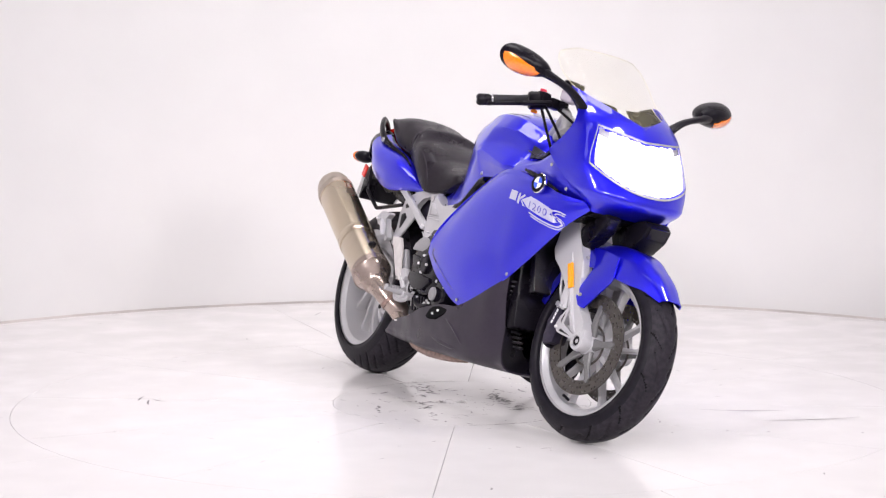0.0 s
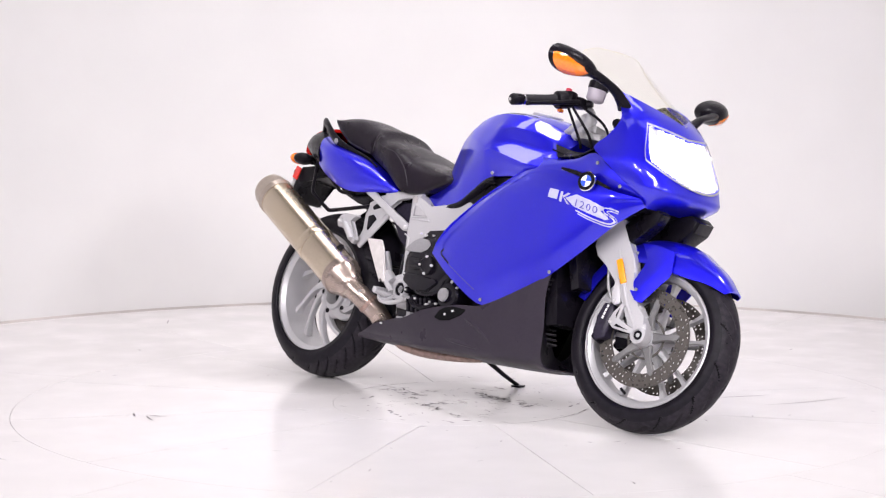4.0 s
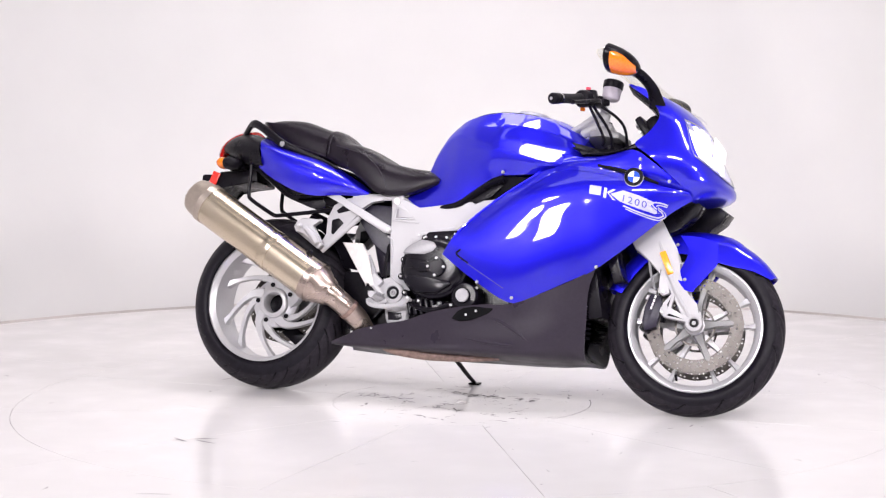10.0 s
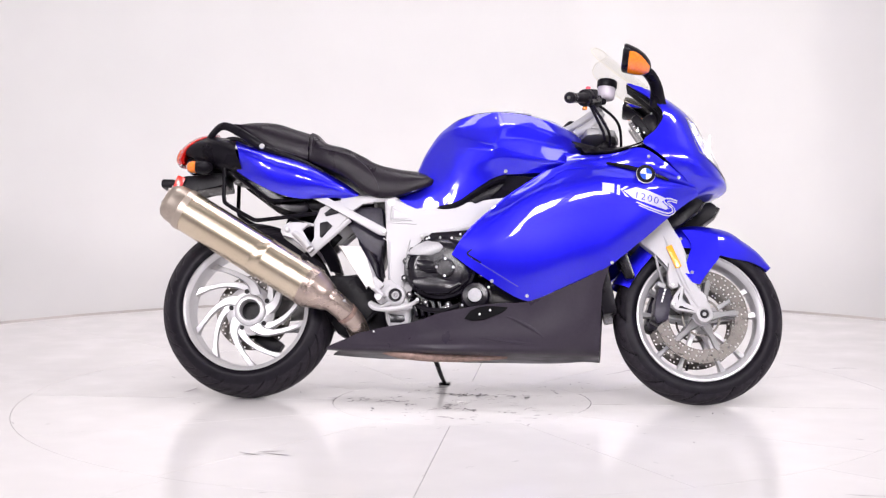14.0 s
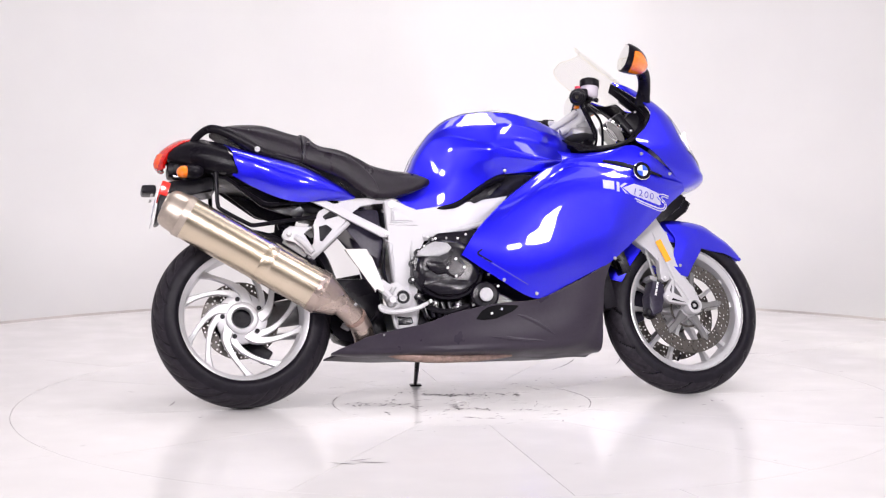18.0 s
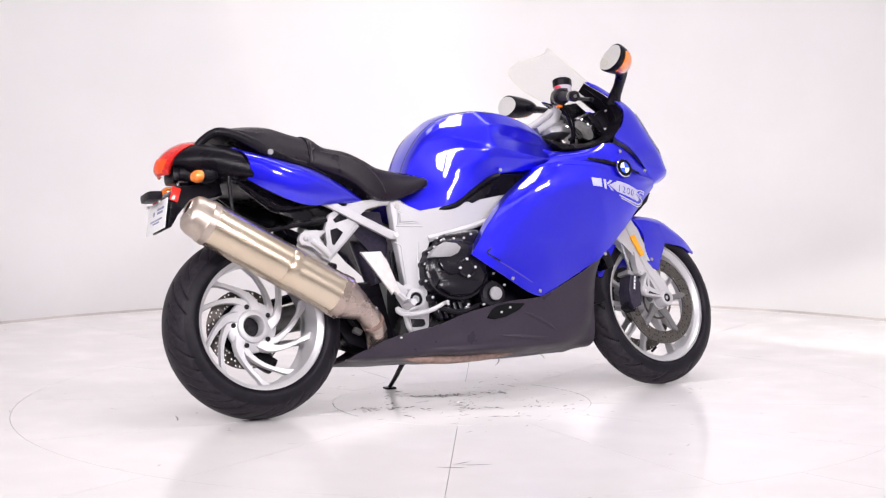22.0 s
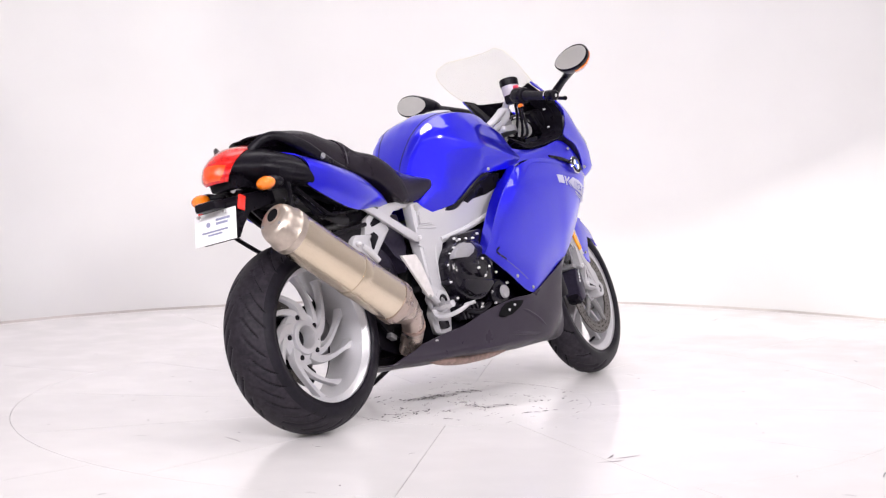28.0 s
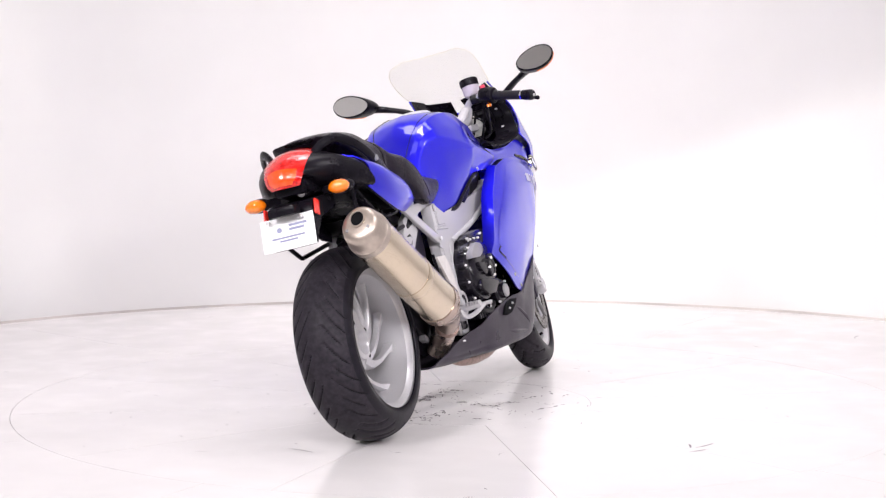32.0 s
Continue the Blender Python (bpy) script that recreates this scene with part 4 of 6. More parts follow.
# ------------------------------------------------ tank
def tank():
    st = [  # x, and the half section from the crown over the shoulder ridge to the lower edge
        (-0.222, ((0, 0.702), (0.030, 0.702), (0.050, 0.701), (0.070, 0.700), (0.085, 0.698), (0.095, 0.695), (0.103, 0.691), (0.108, 0.687), (0.108, 0.682))),
        (-0.165, ((0, 0.800), (0.030, 0.798), (0.055, 0.795), (0.070, 0.785), (0.082, 0.770), (0.092, 0.745), (0.108, 0.715), (0.122, 0.680), (0.126, 0.648))),
        (-0.140, ((0, 0.858), (0.035, 0.857), (0.066, 0.854), (0.082, 0.843), (0.092, 0.828), (0.098, 0.790), (0.112, 0.735), (0.128, 0.690), (0.131, 0.643))),
        (-0.090, ((0, 0.930), (0.050, 0.929), (0.086, 0.924), (0.102, 0.912), (0.114, 0.896), (0.118, 0.850), (0.124, 0.770), (0.136, 0.710), (0.140, 0.655))),
        (-0.030, ((0, 0.986), (0.055, 0.983), (0.105, 0.965), (0.126, 0.938), (0.146, 0.908), (0.153, 0.862), (0.155, 0.790), (0.154, 0.725), (0.150, 0.666))),
        (0.040, ((0, 1.011), (0.058, 1.008), (0.118, 0.985), (0.150, 0.932), (0.180, 0.882), (0.186, 0.852), (0.179, 0.800), (0.167, 0.752), (0.159, 0.706))),
        (0.105, ((0, 1.014), (0.060, 1.011), (0.130, 0.989), (0.168, 0.925), (0.202, 0.862), (0.206, 0.842), (0.197, 0.812), (0.182, 0.778), (0.170, 0.746))),
        (0.130, ((0, 1.013), (0.060, 1.010), (0.130, 0.988), (0.174, 0.934), (0.194, 0.880), (0.208, 0.852), (0.200, 0.820), (0.186, 0.790), (0.174, 0.762))),
        (0.190, ((0, 1.008), (0.060, 1.005), (0.128, 0.984), (0.166, 0.938), (0.174, 0.890), (0.206, 0.838), (0.202, 0.815), (0.190, 0.788), (0.178, 0.766))),
        (0.240, ((0, 1.000), (0.060, 0.997), (0.124, 0.975), (0.158, 0.930), (0.166, 0.882), (0.208, 0.824), (0.204, 0.805), (0.192, 0.785), (0.180, 0.768))),
        (0.300, ((0, 0.985), (0.056, 0.981), (0.110, 0.958), (0.146, 0.915), (0.158, 0.868), (0.208, 0.808), (0.202, 0.795), (0.190, 0.782), (0.180, 0.772))),
        (0.365, ((0, 0.952), (0.050, 0.948), (0.090, 0.932), (0.128, 0.900), (0.146, 0.860), (0.186, 0.806), (0.184, 0.795), (0.178, 0.786), (0.172, 0.780))),
        (0.400, ((0, 0.925), (0.040, 0.922), (0.060, 0.912), (0.090, 0.892), (0.120, 0.866), (0.140, 0.840), (0.144, 0.825), (0.144, 0.812), (0.144, 0.800)))]
    rs = []
    for x, sec in st:
        sec = [list(p) for p in sec]
        sec[1] = [sec[2][0] * 0.5, sec[0][1] - (sec[0][1] - sec[2][1]) * 0.30]
        if x < 0.12:
            sec[3] = [(sec[2][0] + sec[4][0]) / 2 + 0.004, (sec[2][1] + sec[4][1]) / 2 + 0.002]
        half = crv([(y, z, 0) for y, z in sec], 41)[:, :2]
        k = np.linspace(0, 8, 41)
        edge = np.stack([np.interp(k, range(9), [p[c] for p in sec]) for c in (0, 1)], 1)
        half = 0.15 * half + 0.85 * edge
        rs.append([(x, -y, z) for y, z in half] + [(x, y, z) for y, z in half[::-1]])
    g = np.array(rs)
    at = np.linspace(0, len(g) - 1, 79)
    g = np.stack([[np.interp(at, range(len(g)), g[:, i, c]) for c in range(3)] for i in range(g.shape[1])]).transpose(2, 0, 1)
    for _ in range(4):      # ease the stations into each other
        g[1:-1] = 0.25 * g[:-2] + 0.5 * g[1:-1] + 0.25 * g[2:]
    bm = rings([list(r) for r in g])
    lines = [[tuple(p) for p in g[6:58, i]] for i in (8, 73)]
    part("fuel_tank", bm, BLUE, bike, "glossy blue painted fuel tank", smooth=24)
    for ln in lines:
        part("tank_seam", tube(ln, 0.0014, len(ln), 6, smooth=False), BLACK, bike)

    def lobe(s):
        edge = [(-0.224, 0.112, 0.680), (-0.155, 0.134, 0.643), (-0.090, 0.143, 0.656), (-0.020, 0.154, 0.670), (0.040, 0.162, 0.708), (0.105, 0.173, 0.748), (0.150, 0.178, 0.762)]
        edge = [(x, y * s, z) for x, y, z in edge]
        part("tank_trim", patch([edge, [(x, y + 0.002 * s, z - 0.009) for x, y, z in edge], [(x, y - 0.012 * s, z - 0.018) for x, y, z in edge]], 30, 6, 0.004, -s), BLACK, bike, "black rubber trim under the tank")
        part("tank_bolt", lathe([(0, 0.0065), (0.004 * s, 0.005)], 12, "y"), CAST, bike, m=pose(0.149, 0.190 * s, 0.772))
        # black fillet between tank and frame
        bl = [[(0.0, -0.165, 0.672), (0.06, -0.168, 0.722), (0.12, -0.170, 0.760), (0.26, -0.172, 0.755)],
              [(-0.02, -0.150, 0.650), (0.05, -0.150, 0.660), (0.12, -0.152, 0.675), (0.24, -0.155, 0.700)]]
        part("infill_rib", plate([(0.025, 0.677), (0.126, 0.738), (0.143, 0.732), (0.104, 0.691), (0.045, 0.666)], 0.147 * s, 0.156 * s, 0.003), BLACK, bike)
        part("infill_panel", patch([sided(r, s) for r in bl], 16, 5, 0.006, -s), BLACK, bike)
    both(lobe)


tank()


# ------------------------------------------------ seat and tail
SEATS = {}


def seat_side(kind, x, z):
    """How far out the seat lies at x and z."""
    rows = SEATS[kind]
    xs = [r[0] for r in rows]
    zt, wt, zl, wl = (float(np.interp(x, xs, [r[k] for r in rows])) for k in (1, 2, 3, 4))
    zt, zl, wl = zt + 0.010, zl + 0.006, wl - 0.012
    half = crv([(0, zt), (wt * 0.55, zt - 0.004), (wt, zt - 0.018), ((wt + wl) / 2 + 0.012, (zt + zl) / 2), (wl, zl), (wl * 0.9, zl - 0.006)], 60)
    return float(half[np.argmin(np.abs(half[:, 1] - z)), 0])


def seat():
    st = [(-0.835, 0.950, 0.040, 0.945, 0.060), (-0.800, 0.955, 0.092, 0.930, 0.112), (-0.740, 0.960, 0.105, 0.895, 0.135), (-0.665, 0.956, 0.108, 0.855, 0.148),
          (-0.600, 0.936, 0.110, 0.834, 0.150), (-0.540, 0.918, 0.110, 0.819, 0.148)]
    fr = [(-0.536, 0.924, 0.108, 0.818, 0.148), (-0.515, 0.914, 0.116, 0.806, 0.152), (-0.480, 0.882, 0.134, 0.790, 0.162), (-0.410, 0.862, 0.150, 0.758, 0.175), (-0.350, 0.834, 0.150, 0.713, 0.178), (-0.300, 0.808, 0.142, 0.688, 0.176),
          (-0.230, 0.794, 0.124, 0.692, 0.166), (-0.165, 0.787, 0.116, 0.712, 0.158), (-0.125, 0.776, 0.116, 0.728, 0.152), (-0.108, 0.764, 0.108, 0.734, 0.142), (-0.100, 0.752, 0.094, 0.738, 0.126)]

    def body(rows):
        rs = []
        for x, zt, wt, zl, wl in rows:
            zt += 0.010; zl += 0.006; wl -= 0.012
            half = crv([(0, zt), (wt * 0.55, zt - 0.004), (wt, zt - 0.018), ((wt + wl) / 2 + 0.012, (zt + zl) / 2), (wl, zl), (wl * 0.9, zl - 0.006)], 16)
            rs.append([(x, -y, z) for y, z in half] + [(x, y, z) for y, z in half[::-1]])
        g = np.array(rs)
        g = np.stack([crv(g[:, i], 4 * len(rows)) for i in range(g.shape[1])], 1)
        return rings([list(r) for r in g])
    se = part("rider_seat", body(fr), LEATHER, bike, "black vinyl rider seat with a raised back edge", smooth=50)
    SEATS["rider"], SEATS["passenger"] = fr, st
    part("passenger_seat", body(st), LEATHER, bike, "black vinyl passenger seat", smooth=50)


seat()


def seat_seams():
    """Piping and seams on the seat cover, on both sides."""
    lines = (("rider", [(-0.500, 0.862), (-0.440, 0.845), (-0.386, 0.830), (-0.350, 0.806), (-0.318, 0.775), (-0.296, 0.740), (-0.286, 0.712)]),
             ("rider", [(-0.526, 0.905), (-0.528, 0.870), (-0.530, 0.832)]),
             ("passenger", [(-0.700, 0.872), (-0.664, 0.861), (-0.601, 0.842), (-0.545, 0.826)]))
    for kind, pts in lines:
        c = crv([(x, z, 0) for x, z in pts], 22)[:, :2]
        for e in (-1, 1):
            seat_ob = [o for o in bike.children if o.name.startswith(kind + "_seat")][0]
            part("seam", tube([(x, e * (seat_side(kind, x, z) + 0.0006), z) for x, z in c], 0.0016, 22, 6, smooth=False), PIPING, seat_ob, "dark stitched seam")


seat_seams()


def tail():
    def side(s):
        rows = [[(-0.800, -0.106, 0.882), (-0.725, -0.128, 0.854), (-0.649, -0.140, 0.832), (-0.535, -0.144, 0.795), (-0.420, -0.136, 0.735), (-0.362, -0.124, 0.697)],
                [(-0.790, -0.160, 0.862), (-0.715, -0.182, 0.836), (-0.640, -0.188, 0.812), (-0.533, -0.185, 0.778), (-0.425, -0.166, 0.726), (-0.364, -0.140, 0.694)],
                [(-0.775, -0.185, 0.832), (-0.705, -0.206, 0.802), (-0.630, -0.212, 0.774), (-0.530, -0.206, 0.742), (-0.430, -0.178, 0.711), (-0.365, -0.146, 0.691)],
                [(-0.768, -0.184, 0.787), (-0.705, -0.202, 0.757), (-0.625, -0.207, 0.723), (-0.540, -0.200, 0.703), (-0.450, -0.176, 0.692), (-0.375, -0.146, 0.688)],
                [(-0.780, -0.175, 0.768), (-0.720, -0.186, 0.730), (-0.632, -0.190, 0.689), (-0.560, -0.184, 0.674), (-0.470, -0.168, 0.681), (-0.390, -0.144, 0.684)]]
        part("tail_liner", patch([[(x, y - s * 0.008, z) for x, y, z in sided(r, s)] for r in rows], 24, 12, 0.003, -s), BLACK, bike)
        part("tail_fairing", patch([sided(r, s) for r in rows], 36, 20, 0.004, -s), BLUE, bike, "glossy blue painted tail side panel")
        # grab rail
        gr = part("grab_rail", tube([(-0.908, 0.066 * s, 0.890), (-0.886, 0.084 * s, 0.921), (-0.845, 0.122 * s, 0.940), (-0.790, 0.152 * s, 0.918), (-0.740, 0.168 * s, 0.886), (-0.694, 0.171 * s, 0.857), (-0.620, 0.163 * s, 0.829), (-0.545, 0.150 * s, 0.805), (-0.480, 0.150 * s, 0.775)], [0.016, 0.014, 0.014, 0.015, 0.016, 0.016, 0.010, 0.008, 0.004], 40, 12, 0.62), BLACK, bike, "black grab rail beside the passenger seat")
        part("rail_bolt", lathe([(0, 0.011), (0.012 * s, 0.009)], 16, "y"), CAST, gr, m=pose(-0.694, 0.172 * s, 0.857))
        # dark tail body behind the blue panel
        bl = [[(-0.994, 0.040, 0.870), (-0.950, 0.060, 0.896), (-0.902, 0.073, 0.906), (-0.850, 0.085, 0.902), (-0.795, 0.094, 0.889)],
              [(-0.999, 0.044, 0.865), (-0.950, 0.085, 0.878), (-0.900, 0.112, 0.884), (-0.845, 0.136, 0.876), (-0.792, 0.158, 0.856)],
              [(-0.998, 0.044, 0.860), (-0.950, 0.095, 0.850), (-0.890, 0.134, 0.847), (-0.826, 0.162, 0.838), (-0.778, 0.182, 0.820)],
              [(-0.993, 0.041, 0.855), (-0.940, 0.082, 0.832), (-0.880, 0.122, 0.812), (-0.820, 0.158, 0.795), (-0.762, 0.184, 0.782)],
              [(-0.984, 0.034, 0.851), (-0.930, 0.050, 0.822), (-0.870, 0.085, 0.800), (-0.820, 0.115, 0.785), (-0.775, 0.140, 0.775)]]
        part("tail_cover", patch([[(x, y * s, z) for x, y, z in r] for r in bl], 26, 22, 0.004, -s), BLACK, bike, "smooth black plastic tail cover")
        # indicator
        im = Matrix.Translation((-0.922, 0.128 * s, 0.790))
        stem = part("rear_indicator", tube([(0.03, -0.05 * s, 0.0), (0.0, 0, 0)], 0.014, seg=10), BLACK, bike, "orange rear indicator on a black stem", m=im)
        part("indicator_housing", ball(0.040, 0.037, 0.023, pose(0.012, 0.014 * s, 0)), BLACK, stem, m=im)
        part("indicator_lens", ball(0.026, 0.035, 0.0215, pose(-0.016, 0.014 * s, 0)), ORANGE, stem, "orange indicator lens", m=im)
    both(side)
    # tail light
    rows = []
    for q in (-1, -0.8, -0.4, 0, 0.4, 0.8, 1):
        c = 1 - q * q
        rows.append([(-0.880, 0.066 * q, 0.918 + 0.014 * c), (-0.930 - 0.016 * c, 0.074 * q, 0.906 + 0.018 * c), (-0.978 - 0.026 * c, 0.071 * q, 0.876 + 0.014 * c), (-1.002 - 0.026 * c, 0.060 * q, 0.838 + 0.008 * c), (-1.000 - 0.020 * c, 0.048 * q, 0.818)])
    tl = part("tail_light", patch(rows, 18, 18, 0.012, -1), RED, bike, "red tail light with an orange lower reflector")
    low = net([[(x - 0.003, y * 0.90, z + 0.002) for x, y, z in r] for r in rows], 18, 18)[:, 10:17]
    part("lamp_reflector", sheet(low, 0.002, -1), TAILGLOW, tl, "orange reflector behind the red lens")
    part("tail_under", block(0.14, 0.12, 0.06, 0.02, pose(-0.90, 0, 0.815, 0, 10, 0)), BLACK, bike)
    part("under_tray", plate([(-0.86, 0.81), (-0.60, 0.735), (-0.36, 0.71), (-0.36, 0.685), (-0.56, 0.698), (-0.84, 0.775)], -0.12, 0.12, 0.008), BLACK, bike, "black plastic under tray")
    # plate carrier
    part("plate_carrier", plate([(-0.840, 0.785), (-0.985, 0.772), (-1.010, 0.750), (-1.034, 0.636), (-1.018, 0.640), (-0.965, 0.722), (-0.830, 0.735)], -0.075, 0.075, 0.008), BLACK, bike, "black plastic plate carrier")
    pl = part("dealer_plate", plate([(-0.089, -0.05), (0.089, -0.05), (0.089, 0.05), (-0.089, 0.05)], -0.0015, 0.0015, 0.001, "x"), WHITE, bike, "white card plate with faint grey printing", m=pose(-1.034, 0.009, 0.688, 0, 12, 0))
    for k, (y, z, w, h) in enumerate(((-0.035, 0.022, 0.06, 0.007), (-0.030, 0.010, 0.05, 0.007), (0.0, -0.012, 0.11, 0.005), (0.0, -0.022, 0.06, 0.005))):
        part("print_bar", block(0.0012, w, h, 0, pose(-0.0025, y, z)), INK, pl, m=pose(-1.034, 0.009, 0.688, 0, 12, 0))
    part("plate_roundel", lathe([(-0.0035, 0.008), (-0.002, 0.008)], 16, "x"), INK, pl, m=pose(-1.034, 0.009, 0.688, 0, 12, 0) @ pose(0, 0.028, 0.012))
    for s in (-1, 1):
        part("side_reflector", block(0.030, 0.006, 0.048, 0.003, pose(-1.000, 0.085 * s, 0.745, 0, 20, 0)), REDREF, bike, "red side reflector")
    part("plate_lamp", block(0.05, 0.09, 0.03, 0.01, pose(-1.05, 0.0, 0.752)), BLACK, bike)


tail()


# ------------------------------------------------ frame, engine, exhaust
def frame_side(s):
    o = [(-0.268, 0.682), (-0.225, 0.688), (-0.160, 0.637), (0.183, 0.693), (0.340, 0.740), (0.300, 0.640), (0.063, 0.584), (-0.142, 0.549), (-0.162, 0.510), (-0.178, 0.355), (-0.160, 0.316), (-0.177, 0.239), (-0.235, 0.240), (-0.253, 0.317), (-0.206, 0.355), (-0.247, 0.394), (-0.258, 0.550)]
    y = 0.130 * s
    part("main_frame", plate(o, y - 0.02, y + 0.02, 0.010), SILVER, bike, "silver painted aluminium main frame")
    part("frame_bolt", lathe([(0, 0.012), (0.005 * s, 0.011)], 16, "y"), STEEL, bike, m=pose(-0.243, 0.149 * s, 0.668))
    # rear subframe
    part("subframe_bar", plate([(-0.548, 0.694), (-0.538, 0.716), (-0.473, 0.688), (-0.262, 0.580), (-0.254, 0.566), (-0.262, 0.554), (-0.284, 0.556), (-0.478, 0.664)], 0.140 * s, 0.154 * s, 0.004), SILVER, bike, "straight silver subframe bar")
    for pts in ([(-0.30, 0.685), (-0.42, 0.650), (-0.480, 0.590), (-0.510, 0.500)], [(-0.390, 0.610), (-0.525, 0.485)], [(-0.535, 0.50), (-0.610, 0.552)], [(-0.23, 0.683), (-0.42, 0.676)]):
        part("subframe_strut", tube([(x, 0.128 * s, z + 0.004) for x, z in pts], 0.012, flat=0.7), SILVER, bike)


both(frame_side)


def exhaust():
    a, b = np.array((-0.945, -0.204, 0.628)), np.array((-0.503, -0.196, 0.365))
    t = (b - a) / np.linalg.norm(b - a)
    up = np.cross(np.array((0, 1.0, 0)), t)
    up = up if up[2] > 0 else -up
    side = np.array((0, 1.0, 0))

    def ring(d, r, squash=0.93):
        c = a + t * d
        return [c + up * r * math.cos(w) + side * r * squash * math.sin(w) for w in np.linspace(0, 2 * math.pi, 36, endpoint=False)]
    ex = part("silencer", rings([ring(0, 0.071), ring(0.06, 0.072), ring(0.3, 0.072), ring(0.512, 0.072)]), TITAN, bike, "long brushed steel exhaust silencer with a gold tint", smooth=40)
    part("end_cap", rings([ring(0.012, 0.0735), ring(-0.012, 0.0735), ring(-0.018, 0.069), ring(-0.050, 0.066), ring(-0.066, 0.060), ring(-0.075, 0.050), ring(-0.078, 0.036), ring(-0.078, 0.012)]), CAP, ex, "steel silencer end cap with its outlet")
    ot = part("outlet", rings([[p + up * 0.014 for p in ring(d, r)] for d, r in ((-0.060, 0.029), (-0.082, 0.028), (-0.082, 0.023), (-0.076, 0.0225))]), CAP, ex)
    # near-black disc paints the dark inside of the outlet
    part("outlet_bore", rings([[p + up * 0.014 for p in ring(d, 0.0224)] for d in (-0.0785, -0.0800)]), HOLLOW_SHADE, ot)
    for e in (-1, 1):
        part("cap_bolt", rings([[p + side * 0.034 * e - up * 0.018 for p in ring(d, 0.005)] for d in (-0.070, -0.079)]), CAST, ex)
    part("band", rings([ring(0.29, 0.0728), ring(0.292, 0.0738), ring(0.325, 0.0738), ring(0.327, 0.0728)]), TITAN, ex)
    part("front_cone", rings([ring(0.49, 0.0745), ring(0.518, 0.0745), ring(0.524, 0.070), ring(0.562, 0.054), ring(0.585, 0.046), ring(0.59, 0.040)]), PIPE, ex, "tarnished steel inlet cone")
    part("cone_seam", rings([ring(0.516, 0.0752), ring(0.520, 0.0752)]), PIPE, ex)
    p = a + t * 0.570
    path = [tuple(p), (-0.430, -0.188, 0.322), (-0.394, -0.164, 0.292), (-0.362, -0.128, 0.258), (-0.340, -0.085, 0.206)]
    pipe = part("exhaust_pipe", tube(path, [0.045, 0.039, 0.037, 0.037, 0.036], 28, 22), PIPE, bike, "brown tarnished exhaust pipe running in over the pan")
    part("pipe_collar", tube([(-0.388, -0.160, 0.287), (-0.380, -0.152, 0.279)], 0.0395, 2, 22), RUST, pipe, "brown clamp on the pipe")
    part("clamp_bolt", tube([(-0.398, -0.205, 0.318), (-0.385, -0.200, 0.322)], 0.006, 2, 8), CAST, pipe)


exhaust()


def engine():
    part("engine_block", plate([(-0.20, 0.22), (0.30, 0.20), (0.38, 0.40), (0.30, 0.62), (0.0, 0.58), (-0.15, 0.55), (-0.19, 0.40)], -0.13, 0.13, 0.02), ENGINE, bike, "dark painted engine block")
    cv = part("clutch_cover", lathe([(-0.13, 0.112), (-0.198, 0.112), (-0.204, 0.109), (-0.206, 0.101), (-0.214, 0.096), (-0.221, 0.088), (-0.224, 0.07), (-0.226, 0.012)], 56, "y"), ENGINE, bike, "dark round engine cover with bolts", m=pose(-0.066, 0, 0.437) @ Matrix.Diagonal((1.10, 0.97, 0.96, 1)))
    part("radiator", block(0.05, 0.32, 0.36, 0.01, pose(0.47, 0, 0.47, 0, -12, 0)), BLACK, bike, "black radiator behind the front wheel")
    part("swing_arm", tube([(-0.25, 0.09, 0.36), (-0.45, 0.10, 0.35), (-0.62, 0.105, 0.33), (-0.750, 0.10, 0.304)], [0.05, 0.05, 0.045, 0.055], 16, 14), ARM, bike, "dark grey single-sided swing arm")
    # side stand
    part("side_stand", tube([(-0.118, 0.15, 0.19), (-0.104, 0.28, 0.130), (-0.094, 0.364, 0.098)], [0.010, 0.008, 0.007], 8), BLACK, bike, "black side stand, folded out")
    part("stand_foot", block(0.040, 0.034, 0.007, 0.003, pose(-0.093, 0.366, 0.0955, 14.3, 0, 0)), BLACK, bike)


engine()


